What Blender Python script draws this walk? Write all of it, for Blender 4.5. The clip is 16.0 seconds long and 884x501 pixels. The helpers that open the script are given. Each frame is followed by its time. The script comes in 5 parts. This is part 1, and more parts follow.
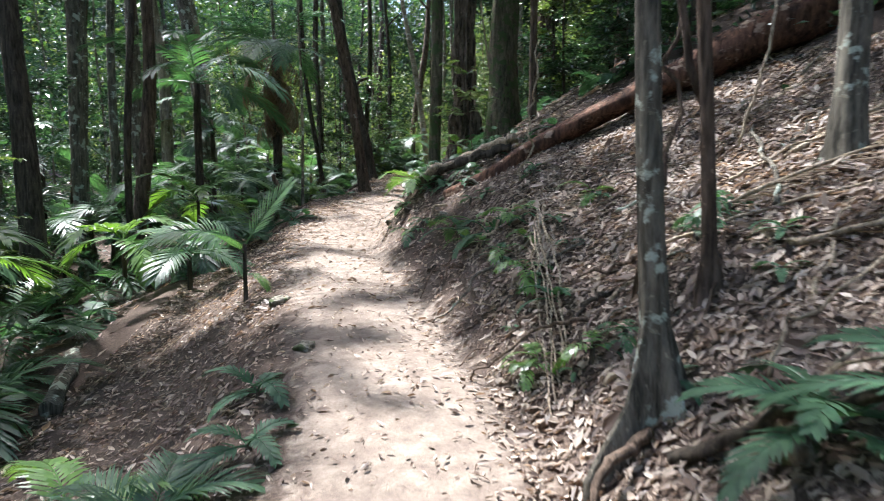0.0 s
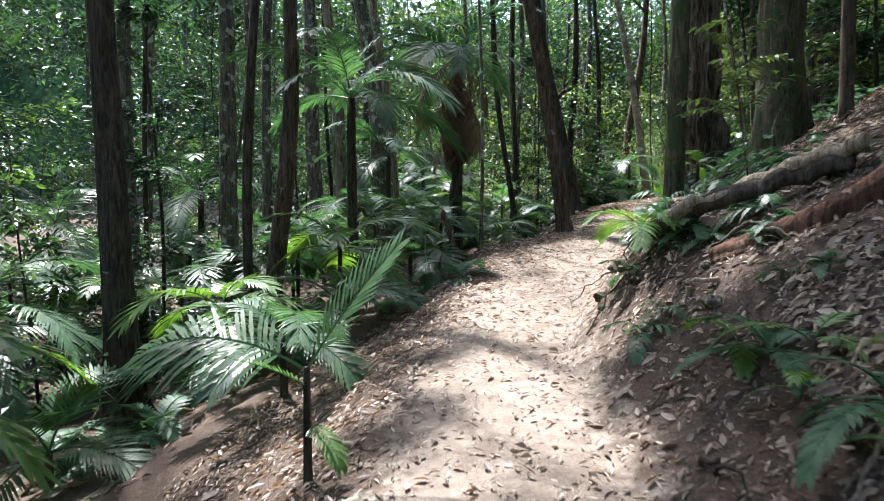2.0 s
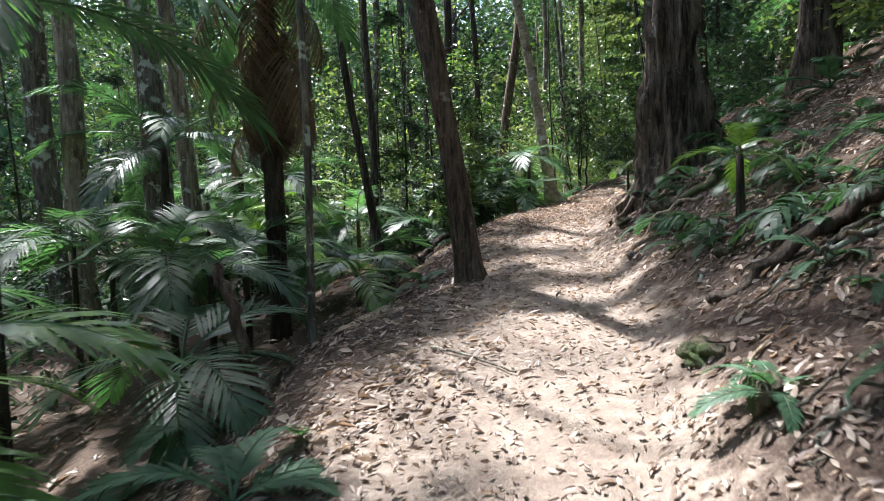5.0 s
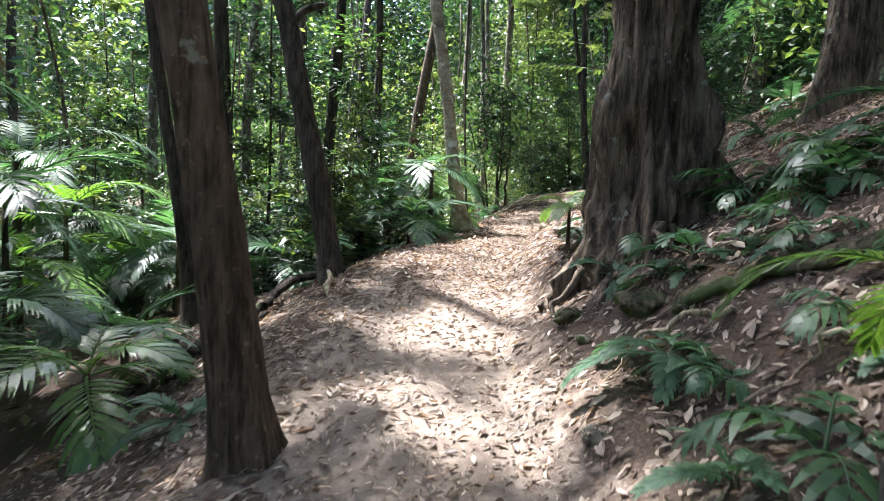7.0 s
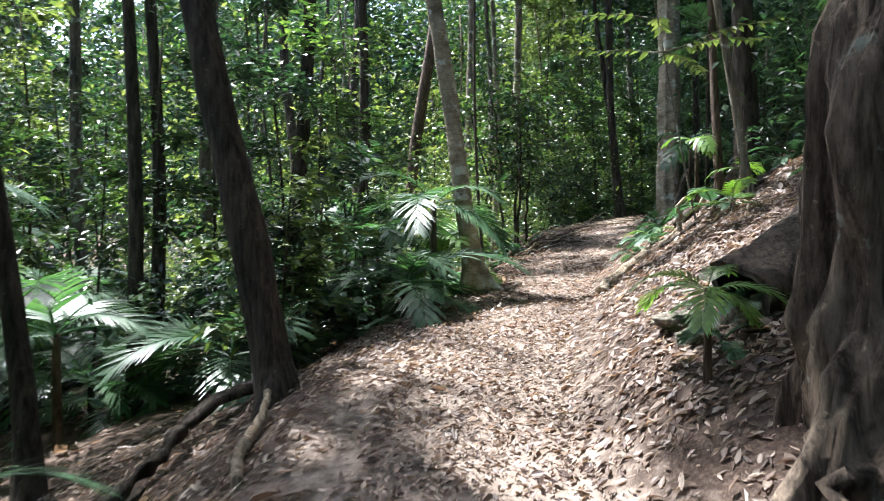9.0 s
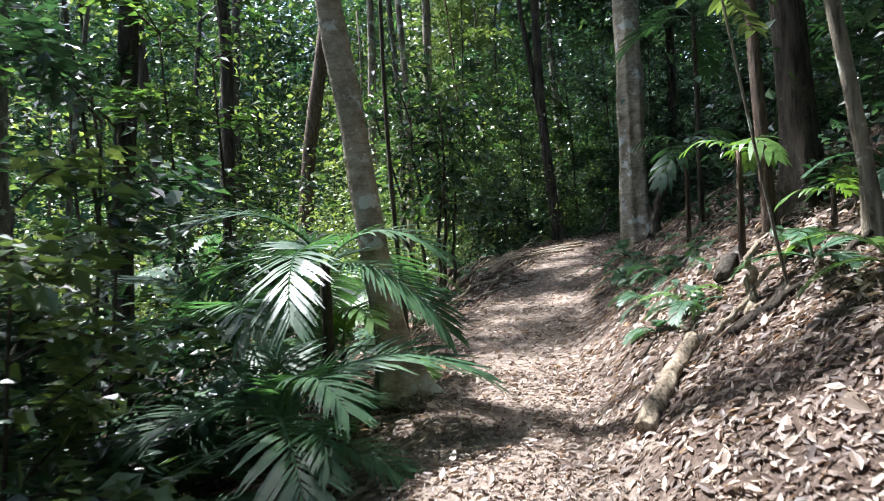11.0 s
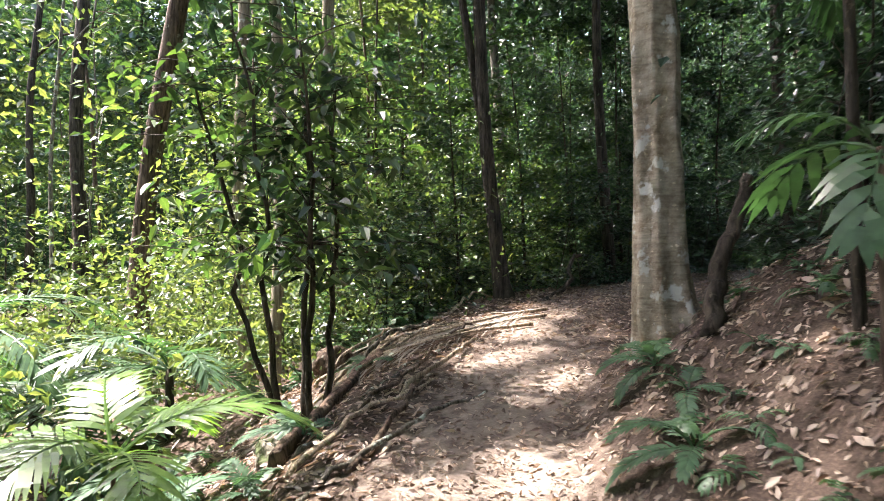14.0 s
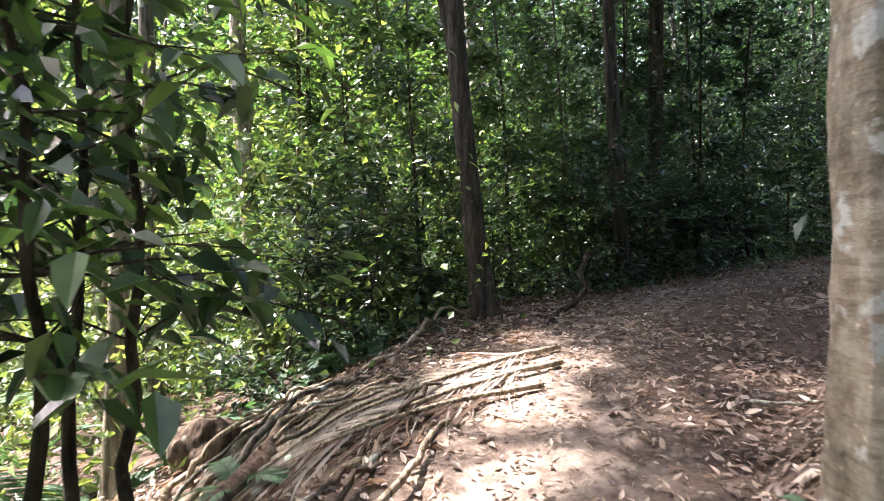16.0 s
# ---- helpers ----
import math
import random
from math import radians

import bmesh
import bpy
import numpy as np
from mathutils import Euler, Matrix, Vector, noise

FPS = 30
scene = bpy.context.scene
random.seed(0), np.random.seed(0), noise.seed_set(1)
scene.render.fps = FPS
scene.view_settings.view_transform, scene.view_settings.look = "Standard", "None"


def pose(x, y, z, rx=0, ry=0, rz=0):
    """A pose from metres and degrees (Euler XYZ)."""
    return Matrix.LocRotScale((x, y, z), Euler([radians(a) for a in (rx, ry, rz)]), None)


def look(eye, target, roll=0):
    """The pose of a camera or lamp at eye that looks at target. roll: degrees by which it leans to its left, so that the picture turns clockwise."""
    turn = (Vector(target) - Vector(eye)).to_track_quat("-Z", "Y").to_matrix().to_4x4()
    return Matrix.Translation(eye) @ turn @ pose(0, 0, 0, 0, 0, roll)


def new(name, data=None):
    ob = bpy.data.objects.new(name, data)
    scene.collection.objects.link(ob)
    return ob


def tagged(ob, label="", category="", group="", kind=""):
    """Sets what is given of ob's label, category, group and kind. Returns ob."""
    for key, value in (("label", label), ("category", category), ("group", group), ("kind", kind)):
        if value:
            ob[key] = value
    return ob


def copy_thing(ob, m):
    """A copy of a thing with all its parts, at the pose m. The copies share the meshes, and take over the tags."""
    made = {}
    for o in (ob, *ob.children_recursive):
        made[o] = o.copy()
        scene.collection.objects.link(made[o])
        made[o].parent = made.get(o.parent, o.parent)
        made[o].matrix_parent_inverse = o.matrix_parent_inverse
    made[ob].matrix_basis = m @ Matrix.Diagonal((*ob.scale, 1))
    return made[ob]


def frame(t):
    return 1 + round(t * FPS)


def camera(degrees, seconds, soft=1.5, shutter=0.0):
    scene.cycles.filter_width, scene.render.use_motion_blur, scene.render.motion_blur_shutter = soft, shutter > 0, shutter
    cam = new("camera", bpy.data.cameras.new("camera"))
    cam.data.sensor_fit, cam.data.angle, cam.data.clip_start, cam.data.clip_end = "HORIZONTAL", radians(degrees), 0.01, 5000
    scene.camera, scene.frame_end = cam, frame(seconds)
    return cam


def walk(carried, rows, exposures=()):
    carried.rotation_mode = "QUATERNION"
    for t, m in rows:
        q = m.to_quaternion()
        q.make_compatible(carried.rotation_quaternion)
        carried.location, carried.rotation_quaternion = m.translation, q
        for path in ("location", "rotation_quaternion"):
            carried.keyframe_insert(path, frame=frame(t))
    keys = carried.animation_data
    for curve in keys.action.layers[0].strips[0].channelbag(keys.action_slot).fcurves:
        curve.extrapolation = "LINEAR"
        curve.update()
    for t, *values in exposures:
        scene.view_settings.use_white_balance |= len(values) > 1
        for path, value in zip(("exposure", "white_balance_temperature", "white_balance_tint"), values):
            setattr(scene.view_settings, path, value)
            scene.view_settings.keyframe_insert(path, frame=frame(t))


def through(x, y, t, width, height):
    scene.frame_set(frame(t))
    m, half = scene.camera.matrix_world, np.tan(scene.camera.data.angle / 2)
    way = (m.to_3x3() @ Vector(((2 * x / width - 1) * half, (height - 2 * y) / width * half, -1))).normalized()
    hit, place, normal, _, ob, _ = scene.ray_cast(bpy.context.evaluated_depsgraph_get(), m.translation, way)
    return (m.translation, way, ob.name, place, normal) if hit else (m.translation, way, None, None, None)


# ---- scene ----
cam = camera(69.3, 16.0, soft=0.85, shutter=0.25)
PATH = [
    (0.0, look((0.009, -0.018, 1.407), (0.008, 1.974, 1.231), -0.03)),
    (0.5, look((0.071, 0.861, 1.476), (-0.186, 2.838, 1.308), 0.95)),
    (1.0, look((-0.002, 1.792, 1.489), (-0.492, 3.729, 1.399), -0.10)),
    (1.5, look((-0.114, 2.786, 1.562), (-0.642, 4.710, 1.420), -1.72)),
    (2.0, look((-0.337, 3.602, 1.639), (-0.960, 5.500, 1.549), -0.27)),
    (2.5, look((-0.525, 4.493, 1.736), (-1.134, 6.397, 1.654), -4.45)),
    (3.0, look((-0.760, 5.398, 1.788), (-1.453, 7.272, 1.708), -2.20)),
    (3.5, look((-0.975, 6.284, 1.845), (-1.457, 8.225, 1.834), -2.12)),
    (4.0, look((-1.202, 7.086, 1.954), (-1.585, 9.047, 1.865), -0.91)),
    (4.5, look((-1.350, 7.966, 2.042), (-1.577, 9.950, 1.925), -3.16)),
    (5.0, look((-1.468, 8.870, 2.074), (-1.667, 10.858, 1.968), -2.07)),
    (7.5, look((-0.959, 12.964, 2.762), (-0.874, 14.958, 2.633), 2.18)),
    (8.0, look((-0.924, 13.628, 2.866), (-0.895, 15.625, 2.756), 2.24)),
    (8.5, look((-0.926, 14.405, 2.860), (-1.039, 16.389, 2.639), 2.09)),
    (9.0, look((-0.995, 15.084, 2.916), (-0.956, 17.083, 2.862), -0.41)),
    (11.5, look((-0.767, 18.592, 3.387), (-0.225, 20.517, 3.370), -3.98)),
    (12.0, look((-0.576, 19.237, 3.443), (0.252, 21.058, 3.441), -4.63)),
    (12.5, look((-0.457, 19.829, 3.526), (0.406, 21.633, 3.508), -3.28)),
    (13.0, look((-0.294, 20.470, 3.575), (0.472, 22.317, 3.621), -2.90)),
    (13.5, look((-0.053, 21.073, 3.668), (0.684, 22.931, 3.744), -2.42)),
    (14.0, look((0.240, 21.764, 3.692), (0.799, 23.683, 3.743), -0.97)),
    (14.5, look((0.473, 22.403, 3.797), (1.012, 24.329, 3.776), -3.46)),
    (15.0, look((0.738, 23.019, 3.853), (1.164, 24.973, 3.821), 1.30)),
    (15.5, look((0.959, 23.655, 3.910), (1.560, 25.562, 3.873), -0.14)),
    (16.0, look((1.144, 24.386, 3.954), (1.800, 26.275, 3.923), -1.10)),
]
walk(cam, PATH, [(0.0, 2.55, 5900, 12), (5.0, 2.65, 6000, 13), (7.5, 3.2, 6000, 13), (9.0, 2.82, 5900, 13), (11.5, 2.65, 5800, 13), (12.0, 2.95, 6000, 14), (12.5, 3.05, 6250, 15), (13.0, 3.25, 6550, 17), (14.5, 3.5, 6700, 21), (16.0, 3.8, 6600, 23)])

# ---- sky and sun ----
SUN_ELEVATION, SUN_AZIMUTH = 62.0, -46.0        # degrees; azimuth from +y towards +x
sun_way = Vector((math.sin(radians(SUN_AZIMUTH)) * math.cos(radians(SUN_ELEVATION)),
                  math.cos(radians(SUN_AZIMUTH)) * math.cos(radians(SUN_ELEVATION)), math.sin(radians(SUN_ELEVATION))))
world = bpy.data.worlds.new("sky")
scene.world = world
world.use_nodes = True
sky = world.node_tree.nodes.new("ShaderNodeTexSky")
sky.sky_type, sky.sun_disc = "NISHITA", False
sky.sun_elevation, sky.sun_rotation = radians(SUN_ELEVATION), radians(SUN_AZIMUTH)
sky.air_density, sky.dust_density = 1.0, 3.0
world.node_tree.links.new(sky.outputs[0], world.node_tree.nodes["Background"].inputs[0])
world.node_tree.nodes["Background"].inputs[1].default_value = 0.14
sun_data = bpy.data.lights.new("sun", "SUN")
sun_data.energy, sun_data.angle, sun_data.color = 3.3, radians(1.3), (1.0, 0.97, 0.91)
sun = new("sun", sun_data)
sun.matrix_world = look(sun_way * 60, (0, 0, 0))


# ---- materials ----
def material(name, rough=0.8, spec=0.3):
    m = bpy.data.materials.new(name)
    m.use_nodes = True
    b = m.node_tree.nodes["Principled BSDF"]
    b.inputs["Roughness"].default_value = rough
    b.inputs["Specular IOR Level"].default_value = spec
    return m, m.node_tree, b


def node(nt, kind, **values):
    n = nt.nodes.new(kind)
    for key, value in values.items():
        n.inputs[key.replace("_", " ")].default_value = value
    return n


def ramp(nt, source, stops):
    r = nt.nodes.new("ShaderNodeValToRGB")
    r.color_ramp.elements.remove(r.color_ramp.elements[1])
    for n, (at, colour) in enumerate(stops):
        e = r.color_ramp.elements[0] if n == 0 else r.color_ramp.elements.new(at)
        e.position, e.color = at, (*colour, 1)
    nt.links.new(source, r.inputs[0])
    return r


def mix(nt, factor, a, b, blend="MIX"):
    x = nt.nodes.new("ShaderNodeMix")
    x.data_type, x.blend_type = "RGBA", blend
    for socket, value in ((x.inputs[0], factor), (x.inputs[6], a), (x.inputs[7], b)):
        if isinstance(value, (int, float)):
            socket.default_value = value
        elif isinstance(value, tuple):
            socket.default_value = (*value, 1)
        else:
            nt.links.new(value, socket)
    return x.outputs[2]


def noise_of(nt, scale, detail=4.0, stretch=None, rough=0.55):
    c = nt.nodes.new("ShaderNodeTexCoord")
    n = node(nt, "ShaderNodeTexNoise", Scale=scale, Detail=detail, Roughness=rough)
    if stretch:
        m = nt.nodes.new("ShaderNodeMapping")
        m.inputs["Scale"].default_value = stretch
        nt.links.new(c.outputs["Object"], m.inputs[0])
        nt.links.new(m.outputs[0], n.inputs["Vector"])
    else:
        nt.links.new(c.outputs["Object"], n.inputs["Vector"])
    return n.outputs["Fac"]


def relief(nt, b, height, strength=0.4, distance=0.02):
    n = node(nt, "ShaderNodeBump", Strength=strength, Distance=distance)
    nt.links.new(height, n.inputs["Height"])
    nt.links.new(n.outputs[0], b.inputs["Normal"])


def leaf_material(name, stops, through, rough=0.42, spec=0.45, source="island"):
    """Leaves: a colour for each leaf, a glossy skin, and light that comes through the blade."""
    m, nt, b = material(name, rough, spec)
    g = nt.nodes.new("ShaderNodeNewGeometry")
    info = nt.nodes.new("ShaderNodeObjectInfo")
    add = nt.nodes.new("ShaderNodeMath")
    add.operation = "MULTIPLY_ADD"
    nt.links.new(g.outputs["Random Per Island"], add.inputs[0])
    add.inputs[1].default_value = 0.7
    half = nt.nodes.new("ShaderNodeMath")
    half.operation = "MULTIPLY"
    nt.links.new(info.outputs["Random"], half.inputs[0])
    half.inputs[1].default_value = 0.3
    nt.links.new(half.outputs[0], add.inputs[2])
    r = ramp(nt, add.outputs[0], stops)
    shade = ramp(nt, noise_of(nt, 14.0, 3.0), [(0.3, (0.72, 0.72, 0.72)), (0.7, (1.15, 1.15, 1.15))])
    colour = mix(nt, 1.0, r.outputs[0], shade.outputs[0], "MULTIPLY")
    nt.links.new(colour, b.inputs["Base Color"])
    t = nt.nodes.new("ShaderNodeBsdfTranslucent")
    bright = mix(nt, 1.0, colour, through, "MULTIPLY")
    nt.links.new(bright, t.inputs[0])
    x = nt.nodes.new("ShaderNodeMixShader")
    x.inputs[0].default_value = 0.38
    nt.links.new(b.outputs[0], x.inputs[1])
    nt.links.new(t.outputs[0], x.inputs[2])
    nt.links.new(x.outputs[0], nt.nodes["Material Output"].inputs[0])
    return m


def bark_material(name, dark, light, patch, amount, scale=9.0, rings=False):
    m, nt, b = material(name, 0.88, 0.2)
    fine = noise_of(nt, scale * 1.7, 9.0, (0.9, 0.9, 1.0) if rings else (1, 1, 0.2), 0.72)
    crack = ramp(nt, noise_of(nt, scale * 4.0, 5.0, (0.25, 0.25, 2.2) if rings else (1, 1, 0.12), 0.6), [(0.36, (0.8, 0.8, 0.8) if rings else (0.4, 0.4, 0.4)), (0.52, (1.08, 1.08, 1.08))])
    first = ramp(nt, fine, [(0.38, dark), (0.62, light)])
    speck = ramp(nt, noise_of(nt, 26.0, 3.0), [(0.64, (1.0, 1.0, 1.0)), (0.7, (1.9, 1.9, 1.8))])
    grain = mix(nt, 1.0, first.outputs[0], crack.outputs[0], "MULTIPLY")
    base = nt.nodes.new("ShaderNodeVectorMath")
    base.operation = "MULTIPLY"
    nt.links.new(grain, base.inputs[0])
    nt.links.new(speck.outputs[0], base.inputs[1])
    big = noise_of(nt, 5.5, 5.0, None, 0.6)
    spot = ramp(nt, big, [(amount, (0, 0, 0)), (amount + 0.05, (1, 1, 1))])
    tone = noise_of(nt, 1.3, 2.0)
    toned = mix(nt, 1.0, base.outputs[0], ramp(nt, tone, [(0.3, (0.7, 0.72, 0.68)), (0.7, (1.2, 1.15, 1.1))]).outputs[0], "MULTIPLY")
    nt.links.new(mix(nt, spot.outputs[0], toned, patch), b.inputs["Base Color"])
    relief(nt, b, fine, 1.0, 0.04)
    return m


PALM = leaf_material("palm_leaf", [(0.0, (0.03, 0.07, 0.035)), (0.5, (0.05, 0.11, 0.05)), (1.0, (0.08, 0.15, 0.065))], (1.35, 1.6, 0.8), 0.42, 0.5)
PALM_YOUNG = leaf_material("young_palm_leaf", [(0.0, (0.07, 0.14, 0.035)), (1.0, (0.12, 0.215, 0.055))], (1.6, 1.7, 0.5), 0.3, 0.7)
PALM_SOFT = leaf_material("fresh_palm_leaf", [(0.0, (0.06, 0.13, 0.055)), (1.0, (0.11, 0.20, 0.085))], (1.4, 1.6, 0.7), 0.38, 0.55)
PALM_DEAD = leaf_material("dead_palm_leaf", [(0.0, (0.10, 0.065, 0.045)), (1.0, (0.22, 0.165, 0.12))], (1.2, 1.0, 0.7), 0.8, 0.15)
PALM_GREY = leaf_material("weathered_palm_leaf", [(0.0, (0.26, 0.23, 0.19)), (1.0, (0.44, 0.40, 0.34))], (1.0, 0.9, 0.8), 0.85, 0.1)
FERN = leaf_material("fern_leaf", [(0.0, (0.04, 0.09, 0.05)), (1.0, (0.085, 0.16, 0.085))], (1.3, 1.6, 0.9), 0.5, 0.35)
# dark to sunny greens: part of the shade and sunlight is in the colour
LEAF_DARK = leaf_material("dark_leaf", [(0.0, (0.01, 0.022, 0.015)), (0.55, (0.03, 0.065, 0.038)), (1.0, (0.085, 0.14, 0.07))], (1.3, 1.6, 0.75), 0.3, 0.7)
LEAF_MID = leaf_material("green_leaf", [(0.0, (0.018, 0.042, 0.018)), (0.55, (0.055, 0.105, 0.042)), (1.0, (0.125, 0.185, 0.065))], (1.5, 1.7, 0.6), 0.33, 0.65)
LEAF_BRIGHT = leaf_material("sunlit_tone_leaf", [(0.0, (0.055, 0.10, 0.035)), (0.6, (0.10, 0.155, 0.055)), (1.0, (0.17, 0.215, 0.085))], (1.7, 1.6, 0.75), 0.34, 0.65)
LITTER = leaf_material("dead_leaf", [(0.0, (0.07, 0.05, 0.04)), (0.3, (0.16, 0.115, 0.09)), (0.55, (0.31, 0.245, 0.19)), (0.75, (0.5, 0.42, 0.34)), (1.0, (0.68, 0.6, 0.5))], (0.9, 0.7, 0.5), 0.48, 0.45)
BARK_BROWN = bark_material("brown_bark", (0.055, 0.038, 0.028), (0.17, 0.125, 0.095), (0.26, 0.25, 0.2), 0.66)
BARK_DARK = bark_material("dark_bark", (0.028, 0.024, 0.019), (0.095, 0.078, 0.062), (0.12, 0.14, 0.09), 0.68)
BARK_GREY = bark_material("grey_bark", (0.07, 0.065, 0.052), (0.21, 0.19, 0.155), (0.42, 0.46, 0.38), 0.56)
BARK_PALE = bark_material("pale_bark", (0.15, 0.125, 0.095), (0.36, 0.31, 0.245), (0.5, 0.5, 0.43), 0.58, 6.0)
BARK_RINGED = bark_material("ringed_pale_bark", (0.19, 0.15, 0.105), (0.43, 0.38, 0.30), (0.52, 0.52, 0.46), 0.57, 5.0, True)
BARK_RED = bark_material("reddish_rotten_wood", (0.035, 0.02, 0.015), (0.17, 0.09, 0.06), (0.3, 0.22, 0.16), 0.6, 7.0)
BARK_BUTTRESS = bark_material("buttress_bark", (0.028, 0.021, 0.017), (0.22, 0.175, 0.135), (0.25, 0.26, 0.21), 0.64, 7.0)
WOOD_PALE = bark_material("bleached_wood", (0.26, 0.2, 0.14), (0.5, 0.42, 0.32), (0.36, 0.34, 0.26), 0.68, 12.0)
MOSSY = bark_material("mossy_bark", (0.05, 0.05, 0.03), (0.15, 0.13, 0.09), (0.06, 0.085, 0.032), 0.5, 8.0)
STONE = bark_material("mossy_stone", (0.14, 0.125, 0.1), (0.32, 0.29, 0.24), (0.075, 0.095, 0.04), 0.5, 6.0)


def ground_material():
    m, nt, b = material("forest_soil", 0.92, 0.15)
    a = nt.nodes.new("ShaderNodeAttribute")
    a.attribute_name = "trodden"
    fine, mid, big = noise_of(nt, 55.0, 8.0, None, 0.7), noise_of(nt, 9.0, 6.0), noise_of(nt, 0.9, 3.0)
    litter = ramp(nt, fine, [(0.25, (0.03, 0.022, 0.018)), (0.5, (0.075, 0.055, 0.043)), (0.75, (0.19, 0.15, 0.12))])
    soil = ramp(nt, mid, [(0.25, (0.155, 0.122, 0.1)), (0.55, (0.24, 0.2, 0.165)), (0.8, (0.345, 0.3, 0.25))])
    grains = ramp(nt, fine, [(0.3, (0.7, 0.7, 0.7)), (0.7, (1.15, 1.15, 1.15))])
    soil2 = mix(nt, 1.0, soil.outputs[0], grains.outputs[0], "MULTIPLY")
    edge = nt.nodes.new("ShaderNodeMath")
    edge.operation = "MULTIPLY_ADD"
    nt.links.new(mid, edge.inputs[0])
    edge.inputs[1].default_value = 1.1
    sub = nt.nodes.new("ShaderNodeMath")
    sub.operation = "ADD"
    nt.links.new(a.outputs["Fac"], sub.inputs[0])
    sub.inputs[1].default_value = -0.55
    nt.links.new(sub.outputs[0], edge.inputs[2])
    f = ramp(nt, edge.outputs[0], [(0.3, (0, 0, 0)), (0.62, (1, 1, 1))])
    tint = ramp(nt, big, [(0.3, (0.82, 0.78, 0.75)), (0.7, (1.1, 1.08, 1.05))])
    nt.links.new(mix(nt, 1.0, mix(nt, f.outputs[0], litter.outputs[0], soil2), tint.outputs[0], "MULTIPLY"), b.inputs["Base Color"])
    relief(nt, b, fine, 0.7, 0.02)
    return m


GROUND = ground_material()


def backdrop_material():
    m, nt, b = material("distant_woods", 0.9, 0.1)
    # shade in the gaps between leaf clumps is painted into this mottled green
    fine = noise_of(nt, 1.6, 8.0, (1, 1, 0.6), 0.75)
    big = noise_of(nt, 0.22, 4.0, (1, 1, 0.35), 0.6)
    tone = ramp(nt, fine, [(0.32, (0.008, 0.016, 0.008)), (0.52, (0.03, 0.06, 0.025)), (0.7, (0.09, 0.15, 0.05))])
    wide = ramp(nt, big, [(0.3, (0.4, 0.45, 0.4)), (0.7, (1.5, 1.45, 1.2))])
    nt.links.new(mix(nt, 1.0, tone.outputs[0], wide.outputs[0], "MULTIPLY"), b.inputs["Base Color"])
    return m


BACKDROP = backdrop_material()

# ---- the lie of the land ----
# centre line of the trail: x, y, z of the trodden ground
LINE = [(0.6, -9.0, -0.75), (0.3, -4.0, -0.38), (-0.12, 0.0, 0.0), (-0.08, 1.8, 0.08), (-0.30, 3.6, 0.22),
        (-0.70, 5.4, 0.38), (-1.10, 7.1, 0.53), (-1.36, 8.9, 0.69), (-1.30, 11.0, 0.97), (-1.00, 13.0, 1.30),
        (-0.92, 15.1, 1.50), (-0.80, 17.0, 1.76), (-0.60, 18.8, 1.98), (-0.20, 20.5, 2.16), (0.35, 22.1, 2.29),
        (1.05, 24.0, 2.47), (1.95, 25.9, 2.76), (3.15, 27.7, 3.10), (4.7, 29.2, 3.32), (7.2, 30.2, 3.44), (12.0, 30.8, 3.7), (18.0, 31.0, 4.1)]


def trail_samples():
    """The centre line as a dense smooth row of points (Catmull-Rom), about 0.1 m apart."""
    p = np.array(LINE)
    out = []
    for i in range(1, len(p) - 2):
        a, b, c, d = p[i - 1:i + 3]
        for u in np.linspace(0, 1, 16, endpoint=False):
            out.append(0.5 * (2 * b + (c - a) * u + (2 * a - 5 * b + 4 * c - d) * u * u + (3 * b - a - 3 * c + d) * u ** 3))
    return np.array(out)


TRAIL = trail_samples()
TANGENT = np.gradient(TRAIL[:, :2], axis=0)
TANGENT /= np.linalg.norm(TANGENT, axis=1)[:, None]


def lattice(ix, iy, seed):
    n = (ix * 374761393 + iy * 668265263 + seed * 974634777) & 0x7FFFFFFF
    n = ((n ^ (n >> 13)) * 1274126177) & 0x7FFFFFFF
    return ((n ^ (n >> 16)) & 0xFFFF) / 65535.0 * 2 - 1


def bumps(x, y, size, seed=0):
    """Smooth value noise of that size in metres, -1 to 1."""
    u, v = np.asarray(x) / size, np.asarray(y) / size
    iu, iv = np.floor(u).astype(np.int64), np.floor(v).astype(np.int64)
    fu, fv = u - iu, v - iv
    fu, fv = fu * fu * (3 - 2 * fu), fv * fv * (3 - 2 * fv)
    a, b = lattice(iu, iv, seed), lattice(iu + 1, iv, seed)
    c, d = lattice(iu, iv + 1, seed), lattice(iu + 1, iv + 1, seed)
    return (a * (1 - fu) + b * fu) * (1 - fv) + (c * (1 - fu) + d * fu) * fv


def trail_at(x, y):
    """Signed distance from the centre line (right positive), the trail's height and the y along it, for arrays of places."""
    x, y = np.atleast_1d(np.asarray(x, float)), np.atleast_1d(np.asarray(y, float))
    d, z, along = np.empty(len(x)), np.empty(len(x)), np.empty(len(x))
    for k in range(0, len(x), 4000):
        q = np.stack([x[k:k + 4000], y[k:k + 4000]], 1)
        dist = ((q[:, None, :] - TRAIL[None, :, :2]) ** 2).sum(2)
        n = dist.argmin(1)
        off = q - TRAIL[n, :2]
        t = TANGENT[n]
        ahead = (off * t).sum(1)
        d[k:k + 4000] = off[:, 0] * t[:, 1] - off[:, 1] * t[:, 0]
        slope = 0.12
        z[k:k + 4000] = TRAIL[n, 2] + np.clip(ahead, -6, 6) * slope
        along[k:k + 4000] = TRAIL[n, 1] + np.clip(ahead, -6, 6)
    return d, z, along


